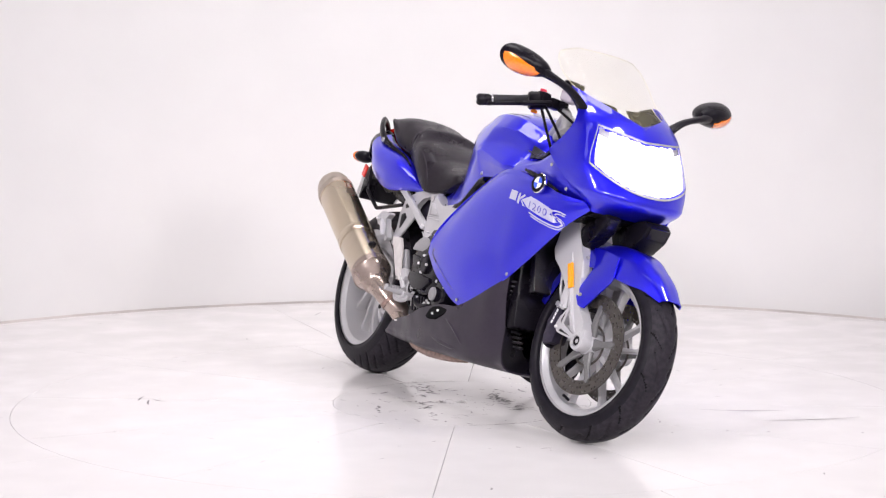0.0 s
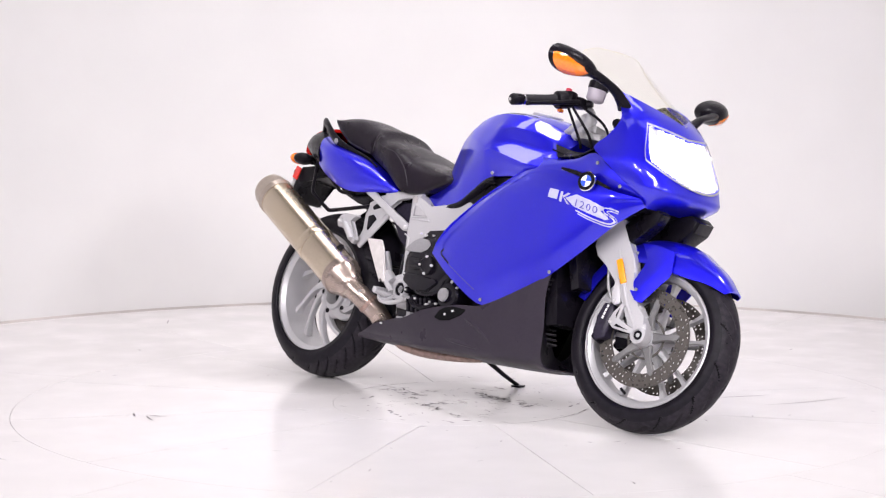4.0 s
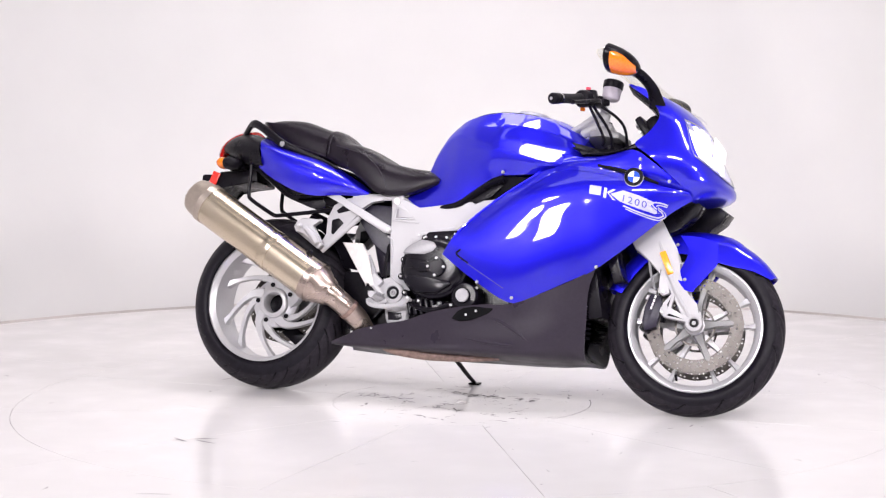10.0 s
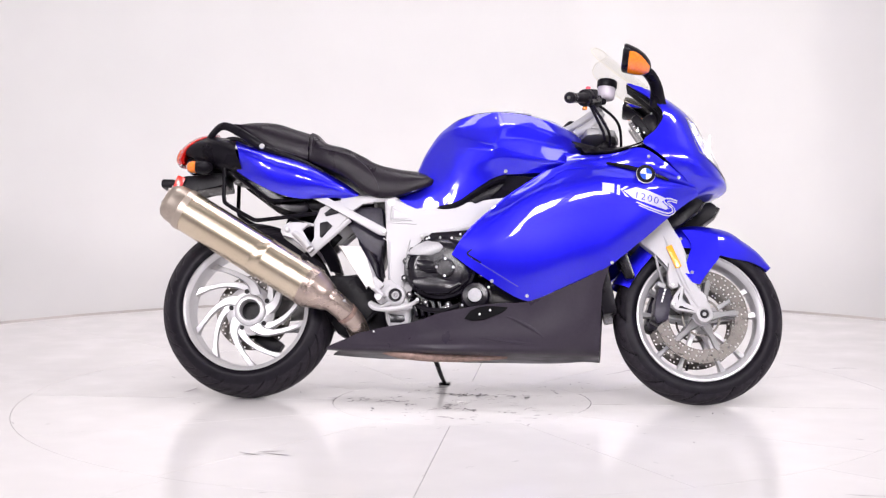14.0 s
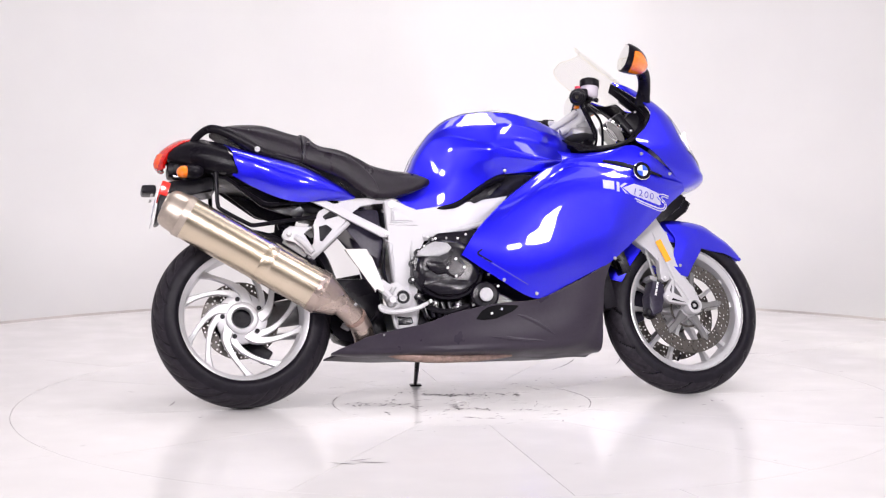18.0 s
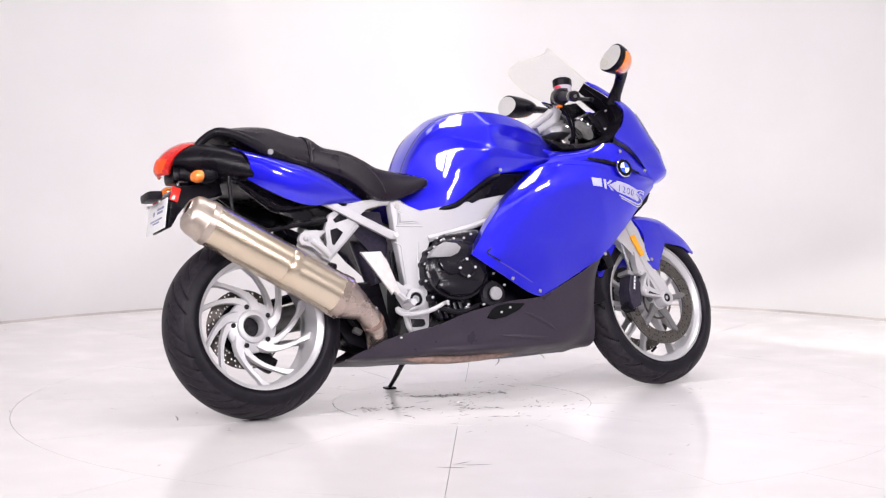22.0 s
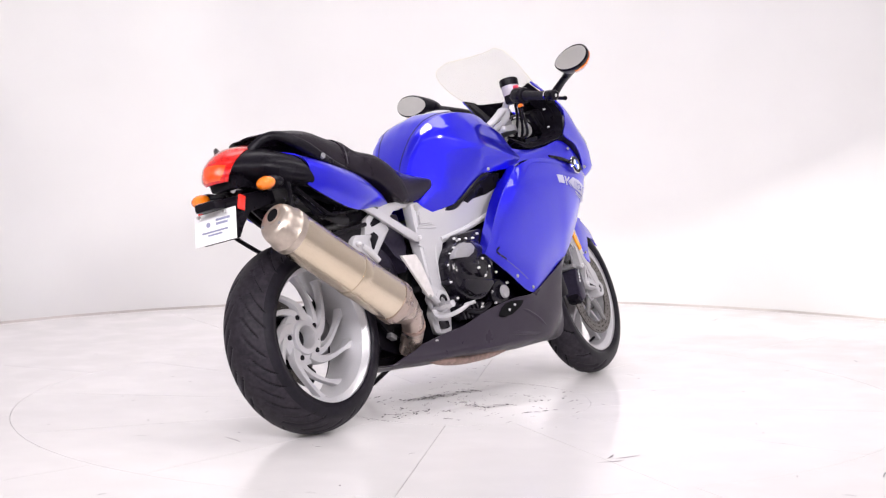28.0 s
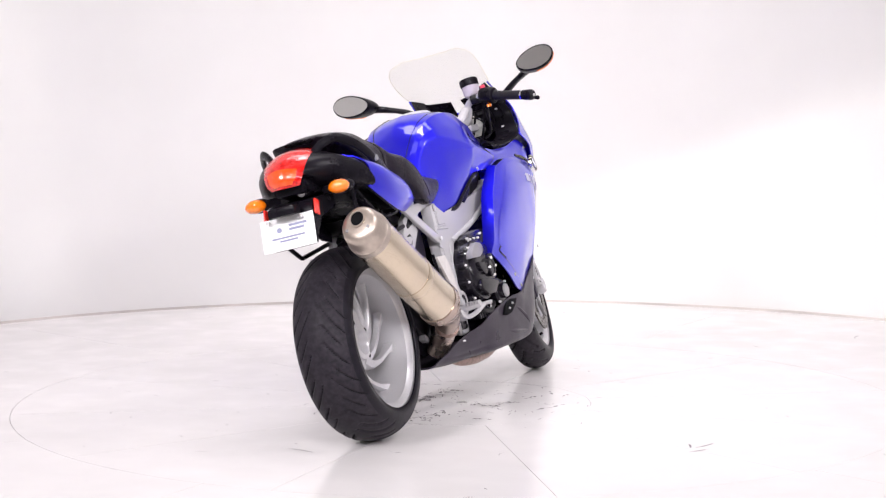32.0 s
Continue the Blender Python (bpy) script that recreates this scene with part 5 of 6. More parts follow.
# ------------------------------------------------ handlebar, mirrors, cockpit
def handlebar():
    def half(s):
        gp = part("handlebar", tube([(0.452, 0.088 * s, 0.965), (0.440, 0.108 * s, 1.004), (0.410, 0.152 * s, 1.018), (0.388, 0.193 * s, 1.010), (0.305, 0.355 * s, 0.955)], 0.012, 18), SILVER, bike, "silver handlebar half", m=STEER)
        d = Vector((-0.083, 0.162 * s, -0.055)).normalized()
        q = Vector((0.318, 0.329 * s, 0.964))
        part("grip", tube([q - d * 0.125, q - d * 0.09, q - d * 0.01], [0.0185, 0.0165, 0.0165], 8, 16, smooth=True), GRIP, gp, "black rubber grip", m=STEER)
        part("grip_ring", tube([q - d * 0.010, q - d * 0.004], 0.0172, 2, 16), CHROME, gp, m=STEER)
        part("bar_end", tube([q - d * 0.004, q + d * 0.004, q + d * 0.034, q + d * 0.042], [0.014, 0.0185, 0.0195, 0.013], 10, 16), BLACK, gp, m=STEER)
        part("bar_end_screw", tube([q + d * 0.040, q + d * 0.0435], 0.006, 2, 12), CHROME, gp, m=STEER)
        part("switch_cluster", tube([q - d * 0.185, q - d * 0.178, q - d * 0.135, q - d * 0.128], [0.022, 0.029, 0.030, 0.024], 10, 18), BLACK, gp, "black round switch cluster", m=STEER)
        part("cluster_box", block(0.045, 0.035, 0.035, 0.010, Matrix.Translation(q - d * 0.165 + Vector((0.012, 0, 0.012)))), BLACK, gp, m=STEER)
    both(half)
    at = STEER @ pose(0.461, -0.131, 1.026, 0, 6, 0)
    part("fluid_reservoir", lathe([(0.0, 0.016), (0.004, 0.026), (0.010, 0.030), (0.046, 0.0315)], 28, "z"), FLUID, bike, "translucent brake fluid reservoir with black cap", m=at)
    part("reservoir_cap", lathe([(0.042, 0.033), (0.046, 0.0345), (0.066, 0.0345), (0.070, 0.031)], 28, "z"), BLACK, bike, m=at)


handlebar()


def mirrors(s):
    def shell(u, w, out=0.0):
        """The housing: u from the glass (0) to the tip (1), w round it from the outer end over the top."""
        k = max(0.0, 1 - u ** 2.4) ** 0.5
        yo = (0.074 * k + out) * math.cos(w)
        zo = (0.042 * k + out) * math.sin(w) * (1 + 0.12 * math.cos(w)) + 0.008 * k * math.cos(w)
        z = 1.124 + zo - 0.022 * u
        return Vector((0.543 + 0.15 * (z - 1.124) + 0.098 * u + out * u, s * ((0.386 if s > 0 else 0.360) + yo - 0.046 * u ** 1.3), z))
    ws = np.linspace(0, 2 * math.pi, 36, endpoint=False)
    us = [0, 0.04, 0.15, 0.3, 0.45, 0.6, 0.72, 0.82, 0.9, 0.96, 0.99]
    mi = part("mirror", rings([[shell(u, w, -0.004 if u == 0 else 0) for w in ws] for u in us]), BLACK, bike, "black teardrop mirror housing with an orange indicator", smooth=50)
    gl = [shell(0, w, -0.0055) for w in ws]
    part("mirror_glass", rings([[p + Vector((dx, 0, 0)) for p in gl] for dx in (0.002, -0.0012)]), MIRROR, mi, "bright mirror glass")
    g = []
    for u in np.linspace(0.22, 0.93, 16):
        e = 0.55 * (1 - ((u - 0.45) / 0.5) ** 2)
        g.append([shell(u, w, 0.0022) for w in np.linspace(-1.35 - e * 0.4, -0.35 + e, 16)])
    part("mirror_indicator", sheet(np.array(g), 0.003, s), ORANGE, mi, "large orange indicator lens")
    c = crv([(0.606, 0.340 if s > 0 else 0.318, 1.100), (0.634, 0.292 if s > 0 else 0.280, 1.086), (0.655, 0.222, 1.060), (0.660, 0.180, 1.030), (0.662, 0.160, 1.008)], 18)
    d = np.gradient(c, axis=0)
    rs = []
    for i, (q, w) in enumerate(zip(c, d)):
        w = w / np.linalg.norm(w)
        x = np.array((1.0, 0, 0)) - w * w[0]
        x /= np.linalg.norm(x)
        n = np.cross(w, x)
        hx, hn = np.interp(i / 17, (0, 0.5, 1), (0.024, 0.021, 0.030)), np.interp(i / 17, (0, 0.4, 1), (0.016, 0.010, 0.014))
        rs.append([((q + x * hx * math.cos(v) + n * hn * math.sin(v))[0], s * (q + x * hx * math.cos(v) + n * hn * math.sin(v))[1], (q + x * hx * math.cos(v) + n * hn * math.sin(v))[2]) for v in np.linspace(0, 2 * math.pi, 16, endpoint=False)])
    part("mirror_arm", rings(rs), BLACK, mi, "flat black mirror arm")


both(mirrors)


def cockpit():
    def rim(s):
        o = [[(0.556, -0.166, 1.080), (0.648, -0.184, 1.016), (0.682, -0.202, 0.962), (0.655, -0.219, 0.910), (0.612, -0.233, 0.866), (0.51, -0.206, 0.838), (0.42, -0.194, 0.834)],
             [(0.560, -0.120, 1.062), (0.634, -0.118, 1.004), (0.664, -0.128, 0.955), (0.640, -0.140, 0.905), (0.585, -0.155, 0.870), (0.48, -0.162, 0.856), (0.37, -0.160, 0.880)]]
        part("cockpit_trim", patch([sided(r, s) for r in o], 28, 6, 0.005, -s), BLACK, bike, "black plastic cockpit trim")
    both(rim)
    part("dash", block(0.06, 0.24, 0.10, 0.03, pose(0.650, 0, 0.948, 0, -32, 0)), BLACK, bike, "black instrument panel")


cockpit()


# ---------------------------------------------------------------- details of the motorcycle
def panel_y(x, z, s=-1, key=None):
    """How far out the side panel lies at x and z."""
    g = PANEL[key or s].reshape(-1, 3)
    d = (g[:, 0] - x) ** 2 + (g[:, 2] - z) ** 2
    k = np.argsort(d)[:4]
    w = 1 / (d[k] + 1e-7)
    return float((g[k, 1] * w).sum() / w.sum())


def decal(name, poly, mat, parent, out=0.0018, s=-1, label=""):
    bm = bmesh.new()
    top = [bm.verts.new((x, panel_y(x, z, s) + s * out, z)) for x, z in poly]
    low = [bm.verts.new((x, panel_y(x, z, s) - s * 0.002, z)) for x, z in poly]
    n = len(poly)
    bm.faces.new(top)
    for i in range(n):
        bm.faces.new((top[i], low[i], low[(i + 1) % n], top[(i + 1) % n]))
    bmesh.ops.triangulate(bm, faces=[f for f in bm.faces if len(f.verts) > 4])
    bmesh.ops.subdivide_edges(bm, edges=[e for e in bm.edges if e.verts[0] in top and e.verts[1] in top], cuts=3, use_grid_fill=True)
    lows = set(low)
    for v in bm.verts:
        if v not in lows:
            v.co.y = panel_y(v.co.x, v.co.z, s) + s * out
    return part(name, bm, mat, parent, label)


def ribbon(pts, w):
    """A flat line of width w along points (x, z), as an outline."""
    p = crv([(x, 0, z) for x, z in pts], 5 * len(pts))[:, [0, 2]]
    t = np.gradient(p, axis=0)
    t /= np.linalg.norm(t, axis=1, keepdims=True)
    n = np.stack([-t[:, 1], t[:, 0]], 1) * w / 2
    return [tuple(q) for q in p + n] + [tuple(q) for q in (p - n)[::-1]]


def strip(name, pts, w, mat, parent, out=0.0022):
    """A thin line laid on the side panel."""
    o = ribbon(pts, w)
    n = len(o) // 2
    bm = bmesh.new()
    V = [bm.verts.new((x, panel_y(x, z) - out, z)) for x, z in o]
    for i in range(n - 1):
        bm.faces.new((V[i], V[i + 1], V[2 * n - 2 - i], V[2 * n - 1 - i]))
    return part(name, bm, mat, parent)


def model_mark():
    panel = [o for o in bike.children if o.name.startswith("side_fairing")][0]
    pl = decal("model_mark", [(0.549, 0.698), (0.590, 0.712), (0.640, 0.699), (0.690, 0.680), (0.678, 0.668), (0.703, 0.648), (0.690, 0.643), (0.640, 0.656), (0.582, 0.674)], DECAL, panel, label="silver model lettering on the fairing")
    decal("mark_block", [(0.478, 0.726), (0.518, 0.721), (0.517, 0.691), (0.478, 0.696)], DECAL, panel, 0.0016)
    for poly in ([(0.527, 0.719), (0.537, 0.717), (0.536, 0.683), (0.526, 0.686)], [(0.537, 0.703), (0.556, 0.715), (0.566, 0.712), (0.543, 0.698)], [(0.541, 0.699), (0.549, 0.695), (0.568, 0.677), (0.557, 0.679)]):
        decal("mark_stroke", poly, DECAL, panel, 0.0016)
    strip("mark_line", [(0.730, 0.674), (0.705, 0.680), (0.685, 0.677), (0.690, 0.664), (0.712, 0.650), (0.712, 0.638), (0.690, 0.633), (0.640, 0.645), (0.592, 0.662)], 0.0045, DECAL, panel)
    strip("mark_line", [(0.728, 0.668), (0.708, 0.672), (0.697, 0.668), (0.718, 0.652), (0.720, 0.636), (0.694, 0.625), (0.640, 0.638), (0.600, 0.652)], 0.0035, DECAL, panel)
    # the number, in the built-in font
    cu = bpy.data.curves.new("number", "FONT")
    cu.body, cu.size, cu.space_character = "1200", 0.034, 1.25
    tmp = bpy.data.objects.new("number", cu)
    scene.collection.objects.link(tmp)
    bpy.context.view_layer.update()
    me = bpy.data.meshes.new_from_object(tmp.evaluated_get(bpy.context.evaluated_depsgraph_get()))
    bpy.data.objects.remove(tmp)
    w = max(v.co.x for v in me.vertices)
    for v in me.vertices:
        x = 0.583 + v.co.x / w * 0.082 + v.co.y * 0.12
        z = 0.6765 + v.co.y * 0.92 - v.co.x / w * 0.018
        v.co = (x, panel_y(x, z) - 0.0036, z)
    me.materials.clear()
    me.materials.append(DECALBLUE)
    ob = new("number", me)
    ob.parent = panel
    # raised crease and the small slot behind the lower corner
    strip("crease", [(0.275, 0.682), (0.340, 0.638), (0.430, 0.598)], 0.003, BLUE, panel, 0.0016)
    strip("panel_fold", [(0.030, 0.502), (0.092, 0.574), (0.201, 0.662), (0.310, 0.748), (0.366, 0.776), (0.460, 0.776), (0.560, 0.758)], 0.0045, BLUE, panel, 0.0022)
    strip("panel_notch", [(0.322, 0.728), (0.281, 0.706), (0.256, 0.684), (0.292, 0.681)], 0.0035, BLUE, panel, 0.0022)
    strip("panel_slot", [(0.044, 0.494), (0.030, 0.478), (0.074, 0.449)], 0.006, BLACK, panel, 0.001)
    strip("pin_stripe", [(0.036, 0.470), (0.110, 0.425), (0.200, 0.372)], 0.0025, DECALBLUE, panel, 0.001)


model_mark()


def bolt(x, y, z, r=0.007, mat=STEEL, parent=bike, h=0.006, name="bolt"):
    r *= 0.58
    mat = BOLT if mat in (CHROME, STEEL) else mat
    s = -1 if y < 0 else 1
    return part(name, lathe([(-h * 0.4 * s, r), (h * 0.7 * s, r), (h * s, r * 0.75), (h * s, r * 0.4), (h * 0.5 * s, r * 0.35)], 10, "y"), mat, parent, m=pose(x, y, z))


def engine_detail():
    cov = [o for o in bike.children if o.name.startswith("clutch_cover")][0]
    cap = part("cover_cap", lathe([(-0.215, 0.033), (-0.231, 0.032), (-0.234, 0.028), (-0.234, 0.024), (-0.231, 0.022), (-0.231, 0.006)], 32, "y"), ENGINE, cov, m=pose(-0.047, 0, 0.435))
    for x, z in ((-0.046, 0.464), (-0.075, 0.435), (-0.047, 0.406), (-0.018, 0.435)):
        bolt(x, -0.232, z, 0.0080, CHROME, cov)
    for x, z in ((-0.169, 0.347), (-0.188, 0.403), (-0.184, 0.460), (-0.164, 0.497), (-0.114, 0.537), (0.073, 0.415), (-0.038, 0.315), (-0.114, 0.321), (0.020, 0.330)):
        b = part("bolt_boss", lathe([(-0.16, 0.012), (-0.186, 0.012), (-0.190, 0.010), (-0.190, 0.004)], 12, "y"), ENGINE, cov, m=pose(x, 0, z))
        bolt(x, -0.190, z, 0.007, CHROME, cov)
    # ribs on the cover
    for z in (0.428, 0.444):
        part("cover_rib", tube([(-0.150, -0.216, z), (-0.115, -0.226, z), (-0.085, -0.229, z)], 0.0025, 6, 6), ENGINE, cov)
    part("cover_plate", plate([(-0.178, 0.478), (-0.166, 0.497), (-0.142, 0.515), (-0.112, 0.528), (-0.070, 0.522), (-0.054, 0.506), (-0.068, 0.488), (-0.098, 0.476), (-0.146, 0.478)], -0.220, -0.19, 0.005), CAST, bike, "grey cast engine plate")
    part("cover_bar", plate([(-0.150, 0.462), (-0.092, 0.457), (-0.062, 0.446), (-0.040, 0.440), (-0.050, 0.420), (-0.110, 0.415), (-0.138, 0.435)], -0.2285, -0.20, 0.006), ENGINE, cov)
    part("cover_facet", plate([(-0.150, 0.405), (-0.080, 0.400), (0.000, 0.392), (0.012, 0.379), (-0.038, 0.346), (-0.108, 0.345), (-0.160, 0.376)], -0.2255, -0.19, 0.010), ENGINE, cov)
    part("cylinder_head", plate([(-0.16, 0.50), (-0.10, 0.56), (0.02, 0.57), (0.10, 0.56), (0.10, 0.45), (-0.10, 0.47)], -0.195, -0.10, 0.012), ENGINE, bike, "dark engine casting")
    for x, z in ((-0.132, 0.545), (-0.106, 0.540), (-0.068, 0.541), (-0.029, 0.540), (0.0, 0.553), (-0.145, 0.515)):
        bolt(x, -0.197, z, 0.007, CHROME, bike)
    lo = part("pump_cover", lathe([(-0.13, 0.048), (-0.200, 0.048), (-0.208, 0.042), (-0.210, 0.026), (-0.222, 0.024), (-0.223, 0.004)], 28, "y"), ENGINE, bike, "round dark pump cover", m=pose(0.055, 0, 0.343))
    part("pump_cap", lathe([(-0.222, 0.0235), (-0.228, 0.022), (-0.228, 0.003)], 24, "y"), CAST, lo, m=pose(0.055, 0, 0.343))
    for x, z in ((0.100, 0.372), (0.012, 0.310)):
        bolt(x, -0.208, z, 0.007, CHROME, lo)
    # finned sump and oil hose below the cover
    for k in range(5):
        part("sump_fin", block(0.012, 0.05, 0.055, 0.004, pose(-0.150 + 0.022 * k, -0.165, 0.300, 0, -15, 0)), ENGINE, bike)
    part("oil_hose", tube([(-0.165, -0.17, 0.33), (-0.12, -0.19, 0.300), (-0.06, -0.195, 0.292), (0.0, -0.19, 0.31)], 0.009, 12, 8), BLACK, bike)
    ey = part("drain_plug", lathe([(-0.17, 0.014), (-0.196, 0.014), (-0.198, 0.011), (-0.198, 0.005)], 14, "y"), CHROME, bike, m=pose(-0.046, 0, 0.297))


engine_detail()


def frame_detail():
    # recessed triangle and ribs of the main frame
    part("frame_recess", plate([(-0.235, 0.640), (-0.225, 0.655), (-0.178, 0.612), (-0.235, 0.612)], -0.1525, -0.148, 0.002), SILVER, bike)
    for pts in ([(-0.243, -0.151, 0.652), (-0.247, -0.151, 0.606), (-0.172, -0.151, 0.608), (-0.205, -0.151, 0.634), (-0.243, -0.151, 0.652)], [(-0.268, -0.150, 0.545), (-0.245, -0.151, 0.532), (-0.240, -0.151, 0.395)], [(-0.176, -0.151, 0.540), (-0.186, -0.151, 0.500), (-0.195, -0.151, 0.370)]):
        part("frame_edge", tube(pts, 0.0028, len(pts), 6, smooth=False), SILVER, bike)
    # grey plate puts the triangle's shade into its colour
    part("frame_shadow_panel", plate([(-0.240, 0.644), (-0.243, 0.610), (-0.182, 0.612), (-0.207, 0.629)], -0.1522, -0.148, 0.001), CAST, bike)
    part("frame_rib", block(0.10, 0.006, 0.006, 0.002, pose(-0.205, -0.151, 0.598, 0, 3, 0)), SILVER, bike)
    part("frame_gusset", tube([(-0.14, -0.148, 0.552), (-0.02, -0.150, 0.574), (0.10, -0.152, 0.605), (0.24, -0.150, 0.650)], 0.010, 14, 8), SILVER, bike)
    # dark plate on the frame paints the shade of its opening
    part("frame_opening", plate([(-0.240, 0.284), (-0.190, 0.280), (-0.186, 0.262), (-0.198, 0.255), (-0.236, 0.255)], -0.152, -0.146, 0.001), ENGINE, bike)
    bolt(-0.263, -0.158, 0.567, 0.013, STEEL, bike)
    # swing arm pivot
    pv = part("pivot_cover", lathe([(-0.145, 0.038), (-0.170, 0.036), (-0.173, 0.031), (-0.173, 0.024), (-0.166, 0.022)], 28, "y"), SILVER, bike, "silver footrest bracket with the pivot bolt", m=pose(-0.220, 0, 0.347))
    part("pivot_ring", lathe([(-0.160, 0.0225), (-0.171, 0.022), (-0.171, 0.014), (-0.163, 0.013)], 24, "y"), BLACK, pv, m=pose(-0.220, 0, 0.347))
    part("pivot_bolt", lathe([(-0.160, 0.009), (-0.172, 0.008), (-0.172, 0.004), (-0.166, 0.003)], 16, "y"), CAST, pv, m=pose(-0.220, 0, 0.347))
    br = part("footrest_bracket", plate([(-0.262, 0.395), (-0.238, 0.402), (-0.185, 0.360), (-0.172, 0.320), (-0.200, 0.305), (-0.235, 0.300), (-0.262, 0.320), (-0.285, 0.362)], -0.162, -0.142, 0.006), SILVER, bike, "silver footrest bracket")
    # rider footrest, hinged, pointing outwards
    part("footrest", tube([(-0.262, -0.160, 0.322), (-0.266, -0.200, 0.326), (-0.268, -0.245, 0.330)], [0.010, 0.013, 0.011], 8, 10), SILVER, br, "ribbed silver footrest")
    for k in range(5):
        part("footrest_rib", block(0.032, 0.004, 0.012, 0.002, pose(-0.267, -0.198 - 0.010 * k, 0.336)), CAST, br)
    bolt(-0.240, -0.163, 0.380, 0.010, SILVER, br)
    bolt(-0.275, -0.163, 0.358, 0.009, SILVER, br)
    bolt(-0.238, -0.163, 0.322, 0.009, SILVER, br)
    # master cylinder linkage and heel guard
    part("heel_guard", plate([(-0.418, 0.512), (-0.340, 0.511), (-0.325, 0.478), (-0.318, 0.472), (-0.300, 0.415), (-0.286, 0.368), (-0.300, 0.362), (-0.308, 0.385), (-0.316, 0.362), (-0.330, 0.392)], -0.190, -0.182, 0.003), TAN, bike, "pale metal heel guard")
    part("master_cylinder", tube([(-0.330, -0.165, 0.470), (-0.305, -0.165, 0.420), (-0.285, -0.165, 0.375)], [0.012, 0.013, 0.010], 8, 10), CAST, bike)
    part("linkage", tube([(-0.315, -0.175, 0.392), (-0.285, -0.178, 0.366), (-0.255, -0.178, 0.335)], 0.011, 8, 8), SILVER, bike)
    part("linkage_block", block(0.045, 0.030, 0.030, 0.006, pose(-0.283, -0.170, 0.385, 0, 40, 0)), SILVER, bike)
    # brake pedal
    pd = part("brake_pedal", tube([(-0.235, -0.178, 0.318), (-0.268, -0.182, 0.304), (-0.302, -0.185, 0.318), (-0.292, -0.188, 0.300), (-0.240, -0.192, 0.295), (-0.180, -0.198, 0.305), (-0.140, -0.212, 0.322)], [0.008, 0.008, 0.007, 0.007, 0.008, 0.008, 0.006], 26, 8), SILVER, bike, "curved silver rear brake pedal")
    part("pedal_tip", tube([(-0.142, -0.196, 0.321), (-0.138, -0.236, 0.324)], 0.006, 4, 8), SILVER, pd)
    # lower frame loop
    part("frame_loop", tube([(-0.250, -0.135, 0.300), (-0.238, -0.135, 0.252), (-0.205, -0.135, 0.245), (-0.180, -0.135, 0.252), (-0.168, -0.135, 0.310)], 0.009, 18, 8), SILVER, bike)
    # black infill behind the frame: shock absorber, its spring and reservoir
    sh = part("shock_absorber", tube([(-0.36, -0.03, 0.69), (-0.33, -0.03, 0.55), (-0.30, -0.03, 0.42)], [0.040, 0.038, 0.03], 10, 16), SHOCK, bike, "dark rear shock absorber")
    part("rear_inner_cover", plate([(-0.46, 0.67), (-0.28, 0.66), (-0.265, 0.55), (-0.285, 0.46), (-0.33, 0.53), (-0.40, 0.60)], -0.10, 0.10, 0.012), SHOCK, bike, "dark plastic inner cover")
    part("cable", tube([(-0.27, -0.12, 0.52), (-0.275, -0.13, 0.44), (-0.26, -0.14, 0.37)], 0.006, 10, 6), BLACK, bike)

    part("inner_mudguard", plate([(-0.465, 0.430), (-0.290, 0.430), (-0.250, 0.200), (-0.360, 0.200), (-0.430, 0.225), (-0.470, 0.290)], -0.050, 0.080, 0.010), BLACK, bike, "black inner mudguard ahead of the rear tyre")
    part("wiring", tube([(-0.440, -0.058, 0.330), (-0.400, -0.070, 0.270), (-0.350, -0.066, 0.250), (-0.300, -0.062, 0.300)], 0.007, 14, 8), BLACK, bike)
    part("sensor", block(0.030, 0.024, 0.018, 0.004, pose(-0.405, -0.075, 0.262, 0, 30, 0)), CAST, bike)

    # cast subframe bracket carrying the silencer
    def sub(s):
        y = 0.126 * s
        part("subframe_bracket", plate([(-0.400, 0.680), (-0.345, 0.684), (-0.300, 0.682), (-0.310, 0.668), (-0.350, 0.668), (-0.388, 0.640), (-0.398, 0.610), (-0.470, 0.548), (-0.512, 0.496), (-0.530, 0.500), (-0.528, 0.520), (-0.505, 0.545), (-0.512, 0.600), (-0.490, 0.650), (-0.440, 0.676)], y - 0.010, y + 0.010, 0.004), SILVER, bike, "silver cast rear subframe bracket")
        # black plates, a little proud, paint the dark of two openings
        part("bracket_opening", plate([(-0.478, 0.632), (-0.440, 0.660), (-0.400, 0.650), (-0.425, 0.632), (-0.470, 0.620)], y - 0.0115, y + 0.0115, 0.003), BLACK, bike)
        part("bracket_opening", plate([(-0.492, 0.598), (-0.465, 0.605), (-0.445, 0.588), (-0.482, 0.545), (-0.490, 0.550)], y - 0.0115, y + 0.0115, 0.003), BLACK, bike)
        part("passenger_peg_mount", plate([(-0.612, 0.585), (-0.590, 0.598), (-0.560, 0.590), (-0.520, 0.596), (-0.518, 0.586), (-0.555, 0.572), (-0.520, 0.515), (-0.505, 0.505), (-0.520, 0.488), (-0.545, 0.505), (-0.575, 0.545), (-0.612, 0.545), (-0.622, 0.565)], y + s * 0.020, y + s * 0.042, 0.006), SILVER, bike, "silver passenger footrest mount")
        bolt(-0.597, y + s * 0.042, 0.568, 0.017, SILVER, bike, 0.010)
        bolt(-0.597, y + s * 0.050, 0.568, 0.009, CHROME, bike, 0.008)
    both(sub)
    part("passenger_footrest", tube([(-0.575, -0.165, 0.560), (-0.545, -0.172, 0.535), (-0.520, -0.178, 0.505)], [0.011, 0.013, 0.010], 8, 10), SILVER, bike, "folded silver passenger footrest")
